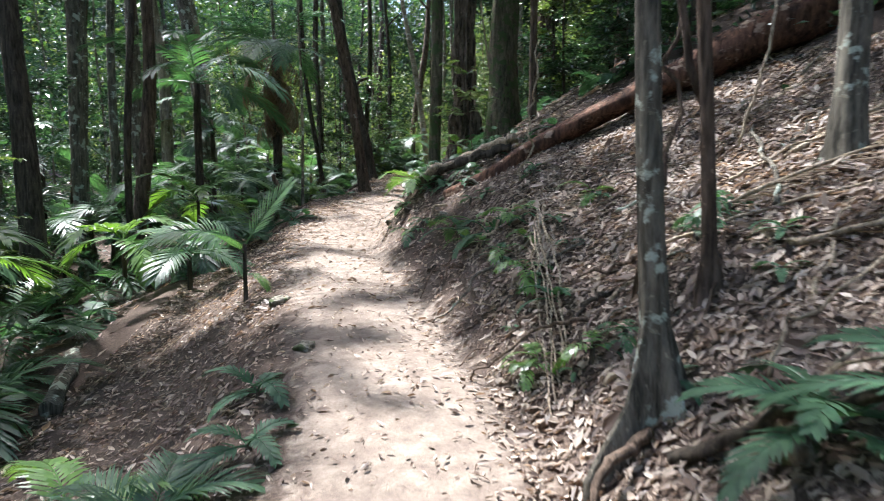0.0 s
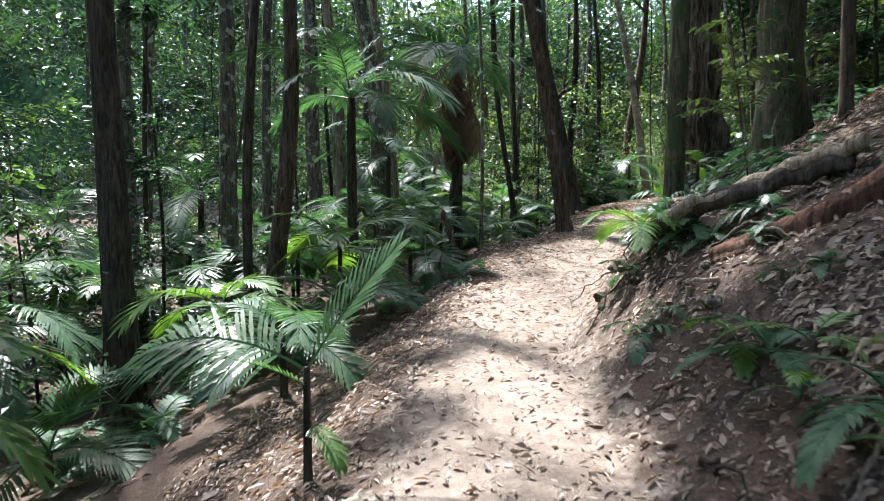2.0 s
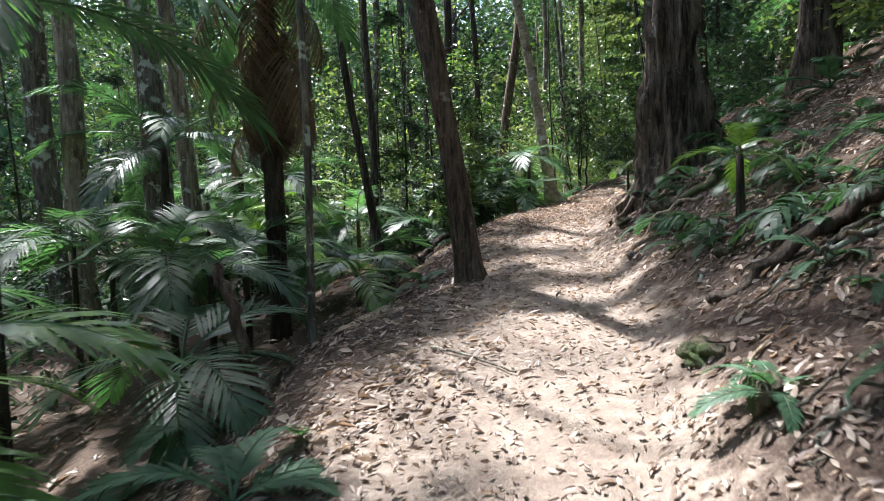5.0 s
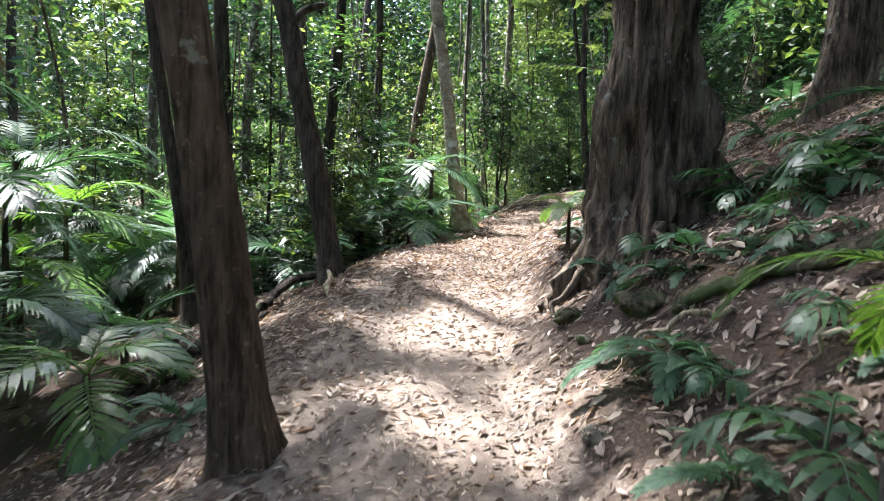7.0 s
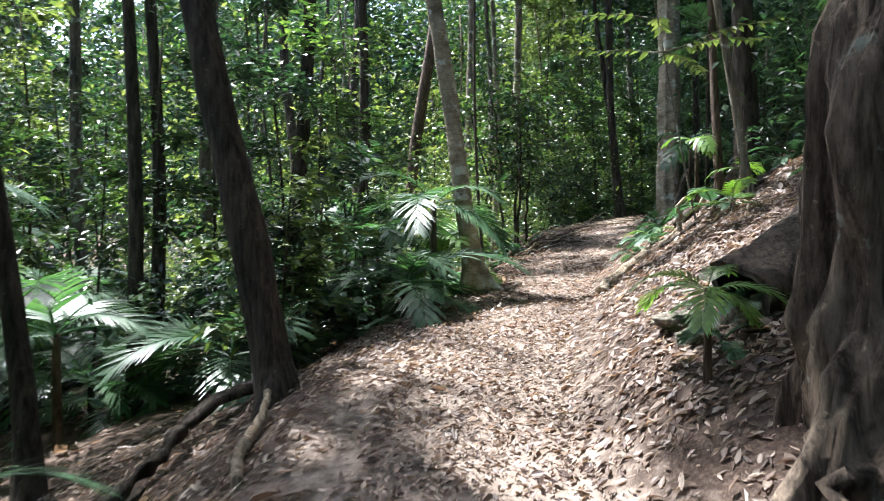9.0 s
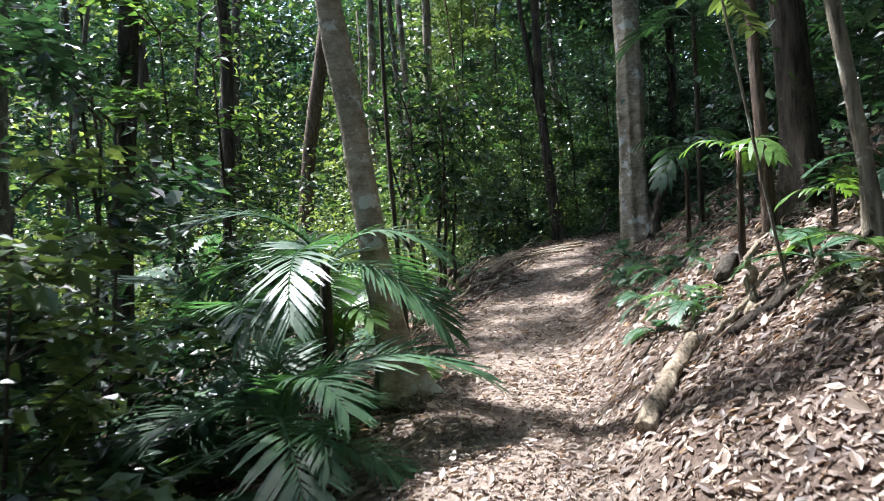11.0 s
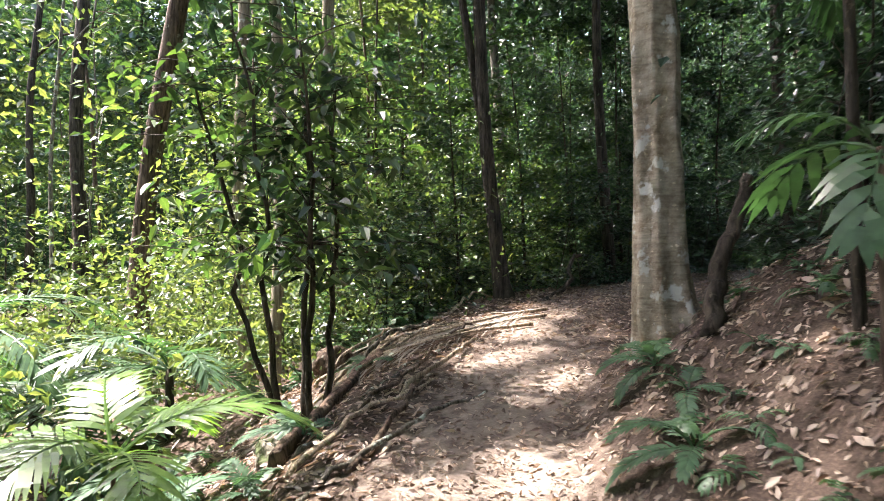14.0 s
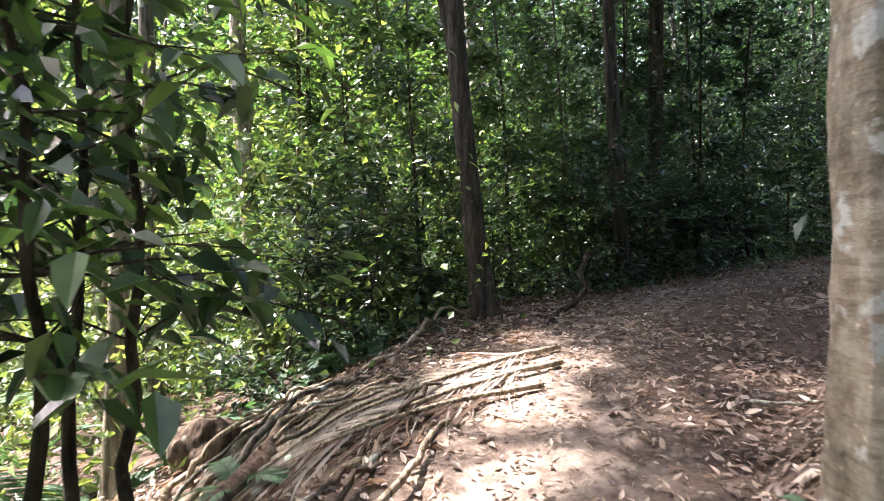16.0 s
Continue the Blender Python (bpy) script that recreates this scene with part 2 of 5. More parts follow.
def ground(x, y, fine=True):
    """Height of the ground, for arrays of places."""
    x, y = np.atleast_1d(np.asarray(x, float)), np.atleast_1d(np.asarray(y, float))
    d, z, along = trail_at(x, y)
    left = np.interp(along, [0, 6, 9, 11.5, 13.3, 14.8, 19, 23, 27, 29], [0.45, 0.55, 0.85, 1.25, 1.65, 0.95, 1.1, 0.9, 1.15, 1.6])
    right = np.interp(along, [0, 3, 7, 9, 15, 19, 23, 26, 29], [0.7, 0.65, 0.5, 0.35, 0.3, 0.4, 0.35, 0.45, 1.8])
    lo, ro = np.maximum(-d - left, 0), np.maximum(d - right, 0)
    drop = np.interp(lo, [0, 0.3, 1.0, 3.0, 8, 16, 40, 90], [0, 0.10, 0.48, 1.05, 1.9, 2.8, 2.0, -8.0])
    steep = np.interp(along, [0, 4, 8, 12, 19, 24, 30], [1.0, 1.0, 1.05, 0.95, 0.85, 0.95, 0.7])
    rise = np.interp(ro, [0, 0.2, 0.4, 0.8, 1.2, 3.0, 8, 20, 60], [0, 0.12, 0.28, 0.58, 0.88, 1.95, 5.0, 10.5, 22]) * steep
    h = z - drop + rise - 0.05 * np.clip(-d / left, 0, 1) ** 2
    off = np.clip(np.maximum(lo, ro) / 0.8, 0, 1)
    h = h + bumps(x, y, 1.7, 1) * 0.10 * off + bumps(x, y, 0.6, 2) * (0.012 + 0.035 * off) + bumps(x, y, 6.0, 5) * 0.35 * np.clip((np.maximum(lo, ro) - 1.5) / 5, 0, 1)
    h = h + 0.42 * np.exp(-((x + 0.22) / 0.36) ** 2 - ((y - 9.35) / 0.85) ** 2)
    if fine:
        h = h + bumps(x, y, 0.22, 3) * (0.006 + 0.014 * off)
    return h


# ---- making meshes ----
def mesh_of(name, verts, faces, mat, smooth=True):
    me = bpy.data.meshes.new(name)
    me.from_pydata([tuple(v) for v in np.asarray(verts).tolist()], [], [tuple(f) for f in faces])
    me.materials.append(mat)
    if smooth:
        me.polygons.foreach_set("use_smooth", [True] * len(me.polygons))
    me.update()
    return me


def thing(name, place, label, category, group="", turn=0.0, kind=""):
    """An empty at the base of a thing, which parents its parts."""
    ob = new(name)
    ob.empty_display_size = 0.1
    ob.matrix_basis = pose(*place, 0, 0, turn)
    return tagged(ob, label, category, group, kind)


def part(name, me, parent, m=None, label=""):
    ob = new(name, me)
    ob.parent = parent
    if m is not None:
        ob.matrix_basis = m
    if label:
        ob["label"] = label
    return ob


def single(name, me, place, label, category, group="", turn=0.0, kind=""):
    ob = new(name, me)
    ob.matrix_basis = pose(*place, 0, 0, turn)
    return tagged(ob, label, category, group, kind)


def height(x, y):
    return float(ground(x, y)[0])


def rng_of(seed):
    return np.random.default_rng(seed)


def tube(points, radii, sides=10, rough=0.08, seed=0, lobes=(), cap=True):
    """A knotty tube along points. lobes: (angle, reach, height, sharpness) of roots or buttresses that stand out at its foot."""
    rng = rng_of(seed)
    p, r = np.asarray(points, float), np.asarray(radii, float)
    t = np.gradient(p, axis=0)
    t /= np.linalg.norm(t, axis=1)[:, None]
    side = np.cross(t, (0.03, 1.0, 0.02))
    weak = np.linalg.norm(side, axis=1) < 0.2
    side[weak] = np.cross(t[weak], (1.0, 0.0, 0.0))
    side /= np.linalg.norm(side, axis=1)[:, None]
    up = np.cross(t, side)
    ang = np.linspace(0, 2 * math.pi, sides, endpoint=False)
    phase = rng.uniform(0, 6.3, 4)
    rise = np.r_[0, np.cumsum(np.linalg.norm(np.diff(p, axis=0), axis=1))]
    wob = 1 + rough * (np.sin(2 * ang[None] + phase[0] + rise[:, None] * 0.9) + 0.7 * np.sin(3 * ang[None] + phase[1] - rise[:, None] * 1.7)
                       + 0.6 * rng.normal(size=(len(p), sides)) * 0.6)
    rad = r[:, None] * wob
    ring = p[:, None] + rad[..., None] * (np.cos(ang)[None, :, None] * side[:, None] + np.sin(ang)[None, :, None] * up[:, None])
    for a, reach, tall, sharp in lobes:
        way = np.array([math.cos(a), math.sin(a), 0.0])
        out = ring - p[:, None]
        c = np.clip((out[..., :2] / np.maximum(np.linalg.norm(out[..., :2], axis=2, keepdims=True), 1e-6)) @ way[:2], 0, 1) ** sharp
        ring = ring + (c * (reach * np.exp(-np.maximum(p[:, 2], -0.7 * tall) / tall))[:, None])[..., None] * way
    n, verts = len(p), ring.reshape(-1, 3)
    faces = [(i * sides + j, i * sides + (j + 1) % sides, (i + 1) * sides + (j + 1) % sides, (i + 1) * sides + j) for i in range(n - 1) for j in range(sides)]
    if cap:
        verts = np.vstack([verts, p[:1], p[-1:]])
        faces += [(j, n * sides, (j + 1) % sides) for j in range(sides)]
        faces += [((n - 1) * sides + j, (n - 1) * sides + (j + 1) % sides, n * sides + 1) for j in range(sides)]
    return verts, faces


def curve_points(start, end, count, sag=0.0, wander=0.0, seed=0):
    rng = rng_of(seed)
    u = np.linspace(0, 1, count)[:, None]
    p = np.asarray(start, float) * (1 - u) + np.asarray(end, float) * u
    p[:, 2] -= sag * np.sin(u[:, 0] * math.pi)
    w = np.cumsum(rng.normal(size=(count, 3)), axis=0)
    w -= w[0] * (1 - u) + w[-1] * u
    return p + wander * w * 0.5


def blades(centre, way, normal, length, width, curl=0.2, far=False):
    """Many leaves at once: rows of base, direction and upper side. Returns vertices and faces."""
    n = len(centre)
    way = way / np.linalg.norm(way, axis=1)[:, None]
    side = np.cross(way, normal)
    side /= np.maximum(np.linalg.norm(side, axis=1), 1e-6)[:, None]
    nor = np.cross(side, way)
    L, W = length[:, None], width[:, None]
    if far:
        lift = nor * W * 0.4
        v = np.stack([centre, centre + way * L * 0.45 + side * W + lift, centre + way * L, centre + way * L * 0.45 - side * W + lift], 1).reshape(-1, 3)
        k = np.arange(n)[:, None] * 4
        return v, (k + np.array([0, 1, 2, 3])).tolist()
    c = np.asarray(curl)[:, None] if np.ndim(curl) else curl
    lift = nor * W * 0.45
    droop = -nor * L * c
    v = np.stack([centre, centre + way * L * 0.32 + side * W + lift + droop * 0.12, centre + way * L * 0.7 + side * W * 0.72 + lift * 0.6 + droop * 0.5,
                  centre + way * L + droop, centre + way * L * 0.7 - side * W * 0.72 + lift * 0.6 + droop * 0.5,
                  centre + way * L * 0.32 - side * W + lift + droop * 0.12], 1).reshape(-1, 3)
    k = np.arange(n)[:, None] * 6
    return v, np.concatenate([k + np.array([0, 3, 2, 1]), k + np.array([0, 5, 4, 3])]).tolist()


def unit(rng, n, flat=1.0):
    v = rng.normal(size=(n, 3)) * (1, 1, flat)
    return v / np.linalg.norm(v, axis=1)[:, None]


# ---- the ground, one sheet to the horizon ----
def axis_of(lo, hi, step, far_lo, far_hi):
    inner = np.arange(lo, hi, step)
    out = [hi + 0.12 * ((1.22 ** k) - 1) / 0.22 for k in range(0, 40)]
    down = [lo - 0.12 * ((1.22 ** k) - 1) / 0.22 for k in range(1, 40)]
    return np.array(sorted([v for v in down if v > far_lo] + [far_lo] + list(inner) + [v for v in out if v < far_hi] + [far_hi]))


def build_ground():
    xs, ys = axis_of(-5.0, 6.0, 0.085, -400, 400), axis_of(-1.0, 31.5, 0.085, -400, 400)
    gx, gy = np.meshgrid(xs, ys)
    x, y = gx.ravel(), gy.ravel()
    z = ground(x, y)
    far = np.maximum(np.abs(x) - 60, 0) + np.maximum(np.abs(y - 15) - 70, 0)
    z = np.where(far > 0, z * np.exp(-far / 60), z)
    w, h = len(xs), len(ys)
    faces = [(j * w + i, j * w + i + 1, (j + 1) * w + i + 1, (j + 1) * w + i) for j in range(h - 1) for i in range(w - 1)]
    me = mesh_of("ground", np.stack([x, y, z], 1), faces, GROUND)
    d, _, along = trail_at(x, y)
    left = np.interp(along, [0, 6, 9, 11, 13, 19, 27], [0.6, 0.7, 1.0, 1.35, 1.5, 1.2, 1.1])
    worn = np.clip(1.25 - np.where(d < 0, -d / left, d / 0.75), 0, 1) * np.interp(along, [0, 9, 16, 22, 26, 31], [1, 1, 0.9, 0.8, 0.65, 0.25])
    me.attributes.new("trodden", "FLOAT", "POINT").data.foreach_set("value", worn.astype(np.float32))
    return tagged(new("ground", me), "brown forest soil of a trodden trail on a leafy hillside", "ground", kind="structure")


build_ground()

# sunny openings cut in the added canopy where sun should fall: x, y, radius of the lit ground
OPENINGS = [(0.1, 21.6, 1.0), (0.5, 22.3, 1.1), (1.1, 22.0, 0.9), (1.7, 21.3, 1.1), (-0.7, 18.2, 0.9), (-0.6, 19.4, 0.9), (-0.3, 20.4, 0.9), (2.6, 27.6, 0.4), (3.2, 28.4, 0.5), (1.9, 27.0, 0.4), (-1.9, 9.5, 0.9), (-2.3, 10.8, 0.9), (-0.4, 28.3, 1.2), (-0.2, 27.2, 0.8), (0.4, 19.8, 1.2), (-0.2, 1.0, 0.9), (-0.15, 2.2, 0.9), (-0.35, 3.6, 0.8), (4.5, 32.2, 2.0), (5.4, 35.0, 2.5), (-6.2, 25.3, 1.5), (-5.6, 23.8, 1.0), (-0.1, 1.6, 0.8), (-0.15, 2.9, 0.85), (-0.4, 4.3, 0.8), (-0.6, 5.6, 0.7), (-1.0, 7.0, 0.75), (-1.2, 8.3, 0.9), (-1.35, 9.6, 0.95), (-1.5, 11.0, 1.1), (-2.0, 12.4, 0.9), (-1.2, 12.9, 0.6),
            (-0.85, 15.6, 0.8), (-0.8, 17.2, 0.9), (-0.9, 14.3, 0.7), (-1.1, 13.4, 0.7), (2.6, 33.6, 2.2), (3.8, 34.5, 2.4), (1.5, 36.0, 2.2), (-0.9, 30.2, 1.6), (-1.6, 28.4, 1.2), (1.6, 32.0, 1.6), (2.2, 26.2, 0.4), (1.6, 25.0, 0.5), (-0.3, 19.1, 1.5), (0.3, 20.6, 1.5), (1.4, 20.3, 1.3), (0.5, 19.0, 0.8), (0.7, 21.4, 0.7),
            (-7.5, 31.0, 3.8), (-4.0, 36.0, 3.8), (-2.5, 30.0, 2.6), (-0.8, 27.3, 1.0), (0.6, 32.0, 2.4), (-1.0, 41.0, 3.0), (-1.1, 21.9, 1.0), (1.3, 21.7, 0.5),
            (-13.0, 18.0, 2.2), (-10.0, 25.0, 1.8), (-1.9, 6.3, 0.7), (-0.5, 8.9, 0.5), (-6.2, 10.2, 0.9), (-9.5, 12.5, 1.2), (5.5, 20.5, 1.2),
            (-4.2, 9.0, 1.1), (-5.0, 12.8, 1.3), (-6.8, 15.5, 1.3), (-3.8, 14.6, 0.7), (-7.5, 7.0, 1.2), (-4.4, 20.6, 0.9), (-2.9, 20.8, 0.7), (0.9, 19.6, 1.2), (1.0, 20.9, 1.0), (-2.9, 7.9, 0.8), (-6.0, 8.3, 1.1), (-8.6, 9.6, 1.2), (-7.0, 12.2, 1.0), (-8.8, 16.4, 1.2), (-11.5, 21.5, 1.5), (-3.9, 11.6, 0.8),
            (-0.5, 31.0, 1.8), (-5.5, 33.0, 2.5), (1.8, 31.5, 1.5), (-6.5, 37.5, 3.0), (5.0, 19.0, 1.5), (0.2, 22.0, 0.8), (0.7, 21.8, 0.9), (1.6, 21.2, 0.9), (6.5, 20.0, 1.8), (-9.5, 39.5, 2.5), (0.2, 21.2, 0.9), (-2.5, 33.0, 2.2), (0.8, 29.8, 1.2), (0.3, 8.0, 0.5), (0.2, 9.4, 0.4)]
# and many small sun flecks on the lower slope
rng = rng_of(77)
OPENINGS += [(rng.uniform(-14, -2.6), rng.uniform(2, 25), rng.uniform(0.35, 0.8)) for _ in range(28)]


def shades(p):
    """Which of these points of the canopy may stay, so that the openings get the sun."""
    gz = np.interp(p[:, 1], [0, 15, 30], [0.2, 1.6, 3.2])
    fall = (p[:, 2] - gz) / sun_way.z
    gx, gy = p[:, 0] - sun_way.x * fall, p[:, 1] - sun_way.y * fall
    keep = np.ones(len(p), bool)
    wob = 1 + 0.35 * bumps(gx, gy, 0.5, 7) + 0.25 * bumps(gx, gy, 0.17, 8)
    for x, y, r in OPENINGS:
        keep &= (gx - x) ** 2 + (gy - y) ** 2 > (r * wob) ** 2
    keep &= (np.abs(trail_at(p[:, 0], p[:, 1])[0] + 0.3) > 1.6 + 0.5 * bumps(p[:, 0], p[:, 1], 1.2, 9)) | (bumps(p[:, 0], p[:, 1], 0.8, 12) > 0.1) | (p[:, 1] > 22.0)
    return keep


# ---- trees ----
def stem_line(tall, lean, bow, seed, count=22):
    rng = rng_of(seed)
    z = np.linspace(0, 1, count) ** 1.6 * (tall + 0.5) - 0.5
    a, b = rng.uniform(0, 6.3, 2)
    return np.stack([lean[0] * z + bow * np.sin(z * 0.9 + a) - bow * math.sin(a), lean[1] * z + bow * np.sin(z * 0.8 + b) - bow * math.sin(b), z], 1)


def tree(x, y, radius, tall=15.0, lean=(0, 0), bow=0.05, bark=None, label="", seed=0, lobes=(), crown=True, sides=14, leaf=None, crown_n=1100, group="forest trees", flare=0.3, forks=(), count=22, limbs=4, rough=0.05, gnarl=0.0):
    base = thing("tree", (x, y, height(x, y)), label or "tall rainforest tree with a dark slender trunk", "tree", group)
    line = stem_line(tall, lean, bow, seed, count)
    z = line[:, 2]
    rad = radius * (1 - 0.55 * np.clip(z / tall, 0, 1)) + radius * flare * np.exp(-np.maximum(z, 0) / (2.2 * radius + 0.05))
    rng = rng_of(seed + 50)
    if not lobes:
        lobes = [(a, radius * rng.uniform(0.3, 0.8), radius * rng.uniform(1.0, 1.8), 10) for a in rng.uniform(0, 6.3, 4)]
    verts, faces = tube(line, rad, sides, rough, seed, lobes)
    if gnarl:
        for i, v in enumerate(verts):
            out = v - (np.interp(v[2], z, line[:, 0]), np.interp(v[2], z, line[:, 1]), v[2])
            out /= max(float(np.linalg.norm(out)), 1e-6)
            q = Vector((v[0] * 5.0, v[1] * 5.0, v[2] * 1.3 + seed))
            verts[i] = v + out * gnarl * (noise.noise(q) + 0.5 * noise.noise(q * 2.3) + 0.3 * noise.noise(q * 5.1))
    part("trunk", mesh_of("trunk", verts, faces, bark), base)
    ends = []
    for k in range(limbs):
        i = int(np.searchsorted(z, tall * (0.62 + 0.09 * k)))
        i = min(i, len(z) - 2)
        a = rng.uniform(0, 6.3)
        reach = rng.uniform(1.6, 3.0)
        end = line[i] + (math.cos(a) * reach, math.sin(a) * reach, rng.uniform(0.8, 2.2))
        pts = curve_points(line[i], end, 7, -0.2, 0.08, seed + k)
        part("limb", mesh_of("limb", *tube(pts, np.linspace(radius * 0.35, radius * 0.1, 7), 7, 0.06, k), bark), base)
        ends += [pts[3], pts[5], pts[6]]
    for h, a, reach, up, r in forks:
        i = int(np.searchsorted(z, h))
        end = line[i] + (math.cos(a) * reach, math.sin(a) * reach, up)
        part("limb", mesh_of("limb", *tube(curve_points(line[i], end, 9, -0.05, 0.05, seed), np.linspace(r, r * 0.6, 9), 9, 0.06, seed), bark), base)
    if crown:
        ends = np.array(ends + [line[-1]])
        n = crown_n
        c = ends[rng.integers(0, len(ends), n)] + unit(rng, n) * (rng.uniform(0, 1, n) ** 0.6 * 1.9)[:, None] * (1, 1, 0.6)
        keep = shades(c + np.array([x, y, height(x, y)]))
        c = c[keep]
        n = len(c)
        v, f = blades(c, unit(rng, n, 0.5), unit(rng, n) + (0, 0, 1.2), rng.uniform(0.2, 0.36, n), rng.uniform(0.07, 0.13, n), 0.2, True)
        part("crown", mesh_of("crown", v, f, leaf or LEAF_DARK, False), base)
    return base


# trees beside the trail, one by one
tree(0.95, 2.72, 0.062, 12, (-0.02, 0.02), 0.03, BARK_GREY, "slim grey tree with pale lichen patches and a buttressed foot", 1,
     [(3.7, 0.2, 0.13, 16), (5.2, 0.13, 0.12, 16), (0.2, 0.14, 0.2, 14), (1.9, 0.1, 0.2, 12)], sides=26)
tree(1.38, 3.23, 0.036, 10, (-0.03, 0.03), 0.05, BARK_BROWN, "thin reddish-brown sapling on the leafy slope", 2, crown_n=500, forks=[(0.6, 2.6, 0.25, 1.6, 0.022)])
tree(2.45, 3.9, 0.085, 13, (0.02, 0.05), 0.05, BARK_GREY, "grey slender tree on the leafy slope", 3)
tree(-5.8, 9.1, 0.17, 15, (-0.05, 0.0), 0.05, BARK_DARK, "dark straight trunk below the trail", 4)
tree(-5.6, 11.5, 0.13, 15, (0.06, 0.02), 0.07, BARK_BROWN, "dark brown trunk with a bend, below the trail", 5)
tree(-7.3, 13.2, 0.16, 16, (-0.03, 0.0), 0.05, BARK_GREY, "grey forest trunk below the trail", 6)
tree(-6.6, 18.2, 0.22, 17, (-0.12, 0.05), 0.08, BARK_GREY, "leaning pale grey trunk beyond the palms", 7)
tree(-8.4, 18.2, 0.2, 17, (-0.03, 0.0), 0.06, BARK_GREY, "grey forest trunk among palms", 8)
tree(-1.8, 15.1, 0.115, 15, (-0.16, -0.06), 0.03, BARK_BROWN, "leaning brown trunk with pale spots at the trail edge", 9, sides=28, crown_n=1300, count=40, gnarl=0.025)
tree(-2.95, 13.55, 0.03, 9, (0.0, 0.0), 0.03, BARK_GREY, "thin pale pole-like sapling at the trail edge", 10, crown_n=350)
tree(-2.08, 19.65, 0.13, 15, (-0.19, 0.05), 0.05, BARK_DARK, "leaning dark trunk with a broken stub", 11, sides=28, count=40, gnarl=0.03, forks=[(2.6, 0.4, 0.45, 0.35, 0.05)])
tree(-3.5, 19.1, 0.075, 12, (-0.10, 0.03), 0.09, BARK_DARK, "thin dark winding trunk below the trail", 12)
tree(-0.46, 22.45, 0.105, 15, (-0.155, 0.02), 0.03, BARK_RINGED, "pale smooth leaning trunk at the trail edge", 13,
     [(5.6, 0.24, 0.22, 4), (4.2, 0.18, 0.3, 4), (2.4, 0.14, 0.3, 4)], sides=26, crown_n=1300, count=40, gnarl=0.02)
tree(-0.13, 10.8, 0.1, 15, (0.0, 0.02), 0.03, MOSSY, "brown trunk with mossy foot on the bank", 14, [(0.5, 0.06, 0.2, 10), (2.6, 0.05, 0.2, 10), (4.4, 0.06, 0.2, 10)], sides=20, flare=0.2)
tree(1.2, 12.75, 0.28, 18, (0.0, 0.02), 0.04, MOSSY, "thick mossy trunk on the slope above the trail", 15, [(3.4, 0.1, 0.4, 16), (4.9, 0.12, 0.4, 16), (0.2, 0.2, 0.5, 12)], sides=48, flare=0.12, crown_n=1500, count=40, gnarl=0.06)
tree(0.57, 17.05, 0.255, 18, (0.0, 0.0), 0.03, BARK_BUTTRESS, "massive buttressed tree with deep furrows beside the trail", 16,
     [(3.56, 0.27, 0.42, 16), (3.95, 0.14, 0.5, 60), (4.15, 0.10, 2.5, 160), (4.5, 0.30, 0.5, 70), (4.9, 0.14, 3.0, 120), (5.3, 0.34, 0.6, 60), (5.7, 0.18, 3.0, 140), (6.0, 0.95, 0.62, 50), (6.25, 0.7, 0.5, 90),
      (0.5, 0.3, 0.8, 60), (1.2, 0.4, 0.8, 40), (1.9, 0.12, 2.5, 90), (2.5, 0.10, 0.6, 50), (3.0, 0.12, 2.5, 120)], sides=150, crown_n=1600, flare=0.12, count=70, rough=0.05, gnarl=0.17)
tree(2.75, 18.0, 0.26, 17, (0.02, 0.0), 0.04, BARK_BUTTRESS, "dark thick trunk on the upper slope", 17, [(3.4, 0.16, 0.5, 14), (5.0, 0.16, 0.5, 14)], sides=36, flare=0.15)
tree(2.55, 22.1, 0.12, 15, (-0.01, 0.03), 0.03, BARK_DARK, "dark brown trunk on the shaded slope", 18, sides=18)
tree(2.15, 21.95, 0.045, 11, (-0.02, 0.0), 0.03, BARK_BROWN, "thin brown sapling on the shaded slope", 19, crown_n=400)
tree(1.86, 20.75, 0.037, 11, (-0.13, 0.06), 0.04, BARK_PALE, "slim pale leaning sapling on the slope", 20, crown_n=400)
tree(3.42, 29.8, 0.1, 15, (-0.05, 0.03), 0.05, BARK_DARK, "dark forked trunk at the bend of the trail", 22, forks=[(1.6, 2.9, 0.9, 6.0, 0.06)])
tree(2.98, 25.68, 0.178, 16, (0.0, 0.02), 0.03, BARK_RINGED, "pale ribbed trunk with mossy foot beside the trail", 23,
     [(3.5, 0.045, 7.0, 22), (4.15, 0.05, 5.0, 26), (4.85, 0.06, 6.0, 20), (5.2, 0.1, 0.35, 12), (5.9, 0.25, 0.3, 14), (1.0, 0.1, 0.5, 8)], sides=64, flare=0.1, count=54, gnarl=0.035)
tree(0.55, 30.9, 0.075, 13, (-0.02, 0.02), 0.04, BARK_GREY, "slim grey trunk below the bend of the trail", 27, sides=12, crown_n=500)
tree(7.6, 29.2, 0.1, 15, (0.02, 0.02), 0.05, BARK_DARK, "dark thin trunk on the upper slope", 25)
tree(-0.3, 23.15, 0.022, 7, (-0.03, 0.02), 0.05, BARK_DARK, "thin dark sapling stem at the trail edge", 26, crown_n=0, crown=False)

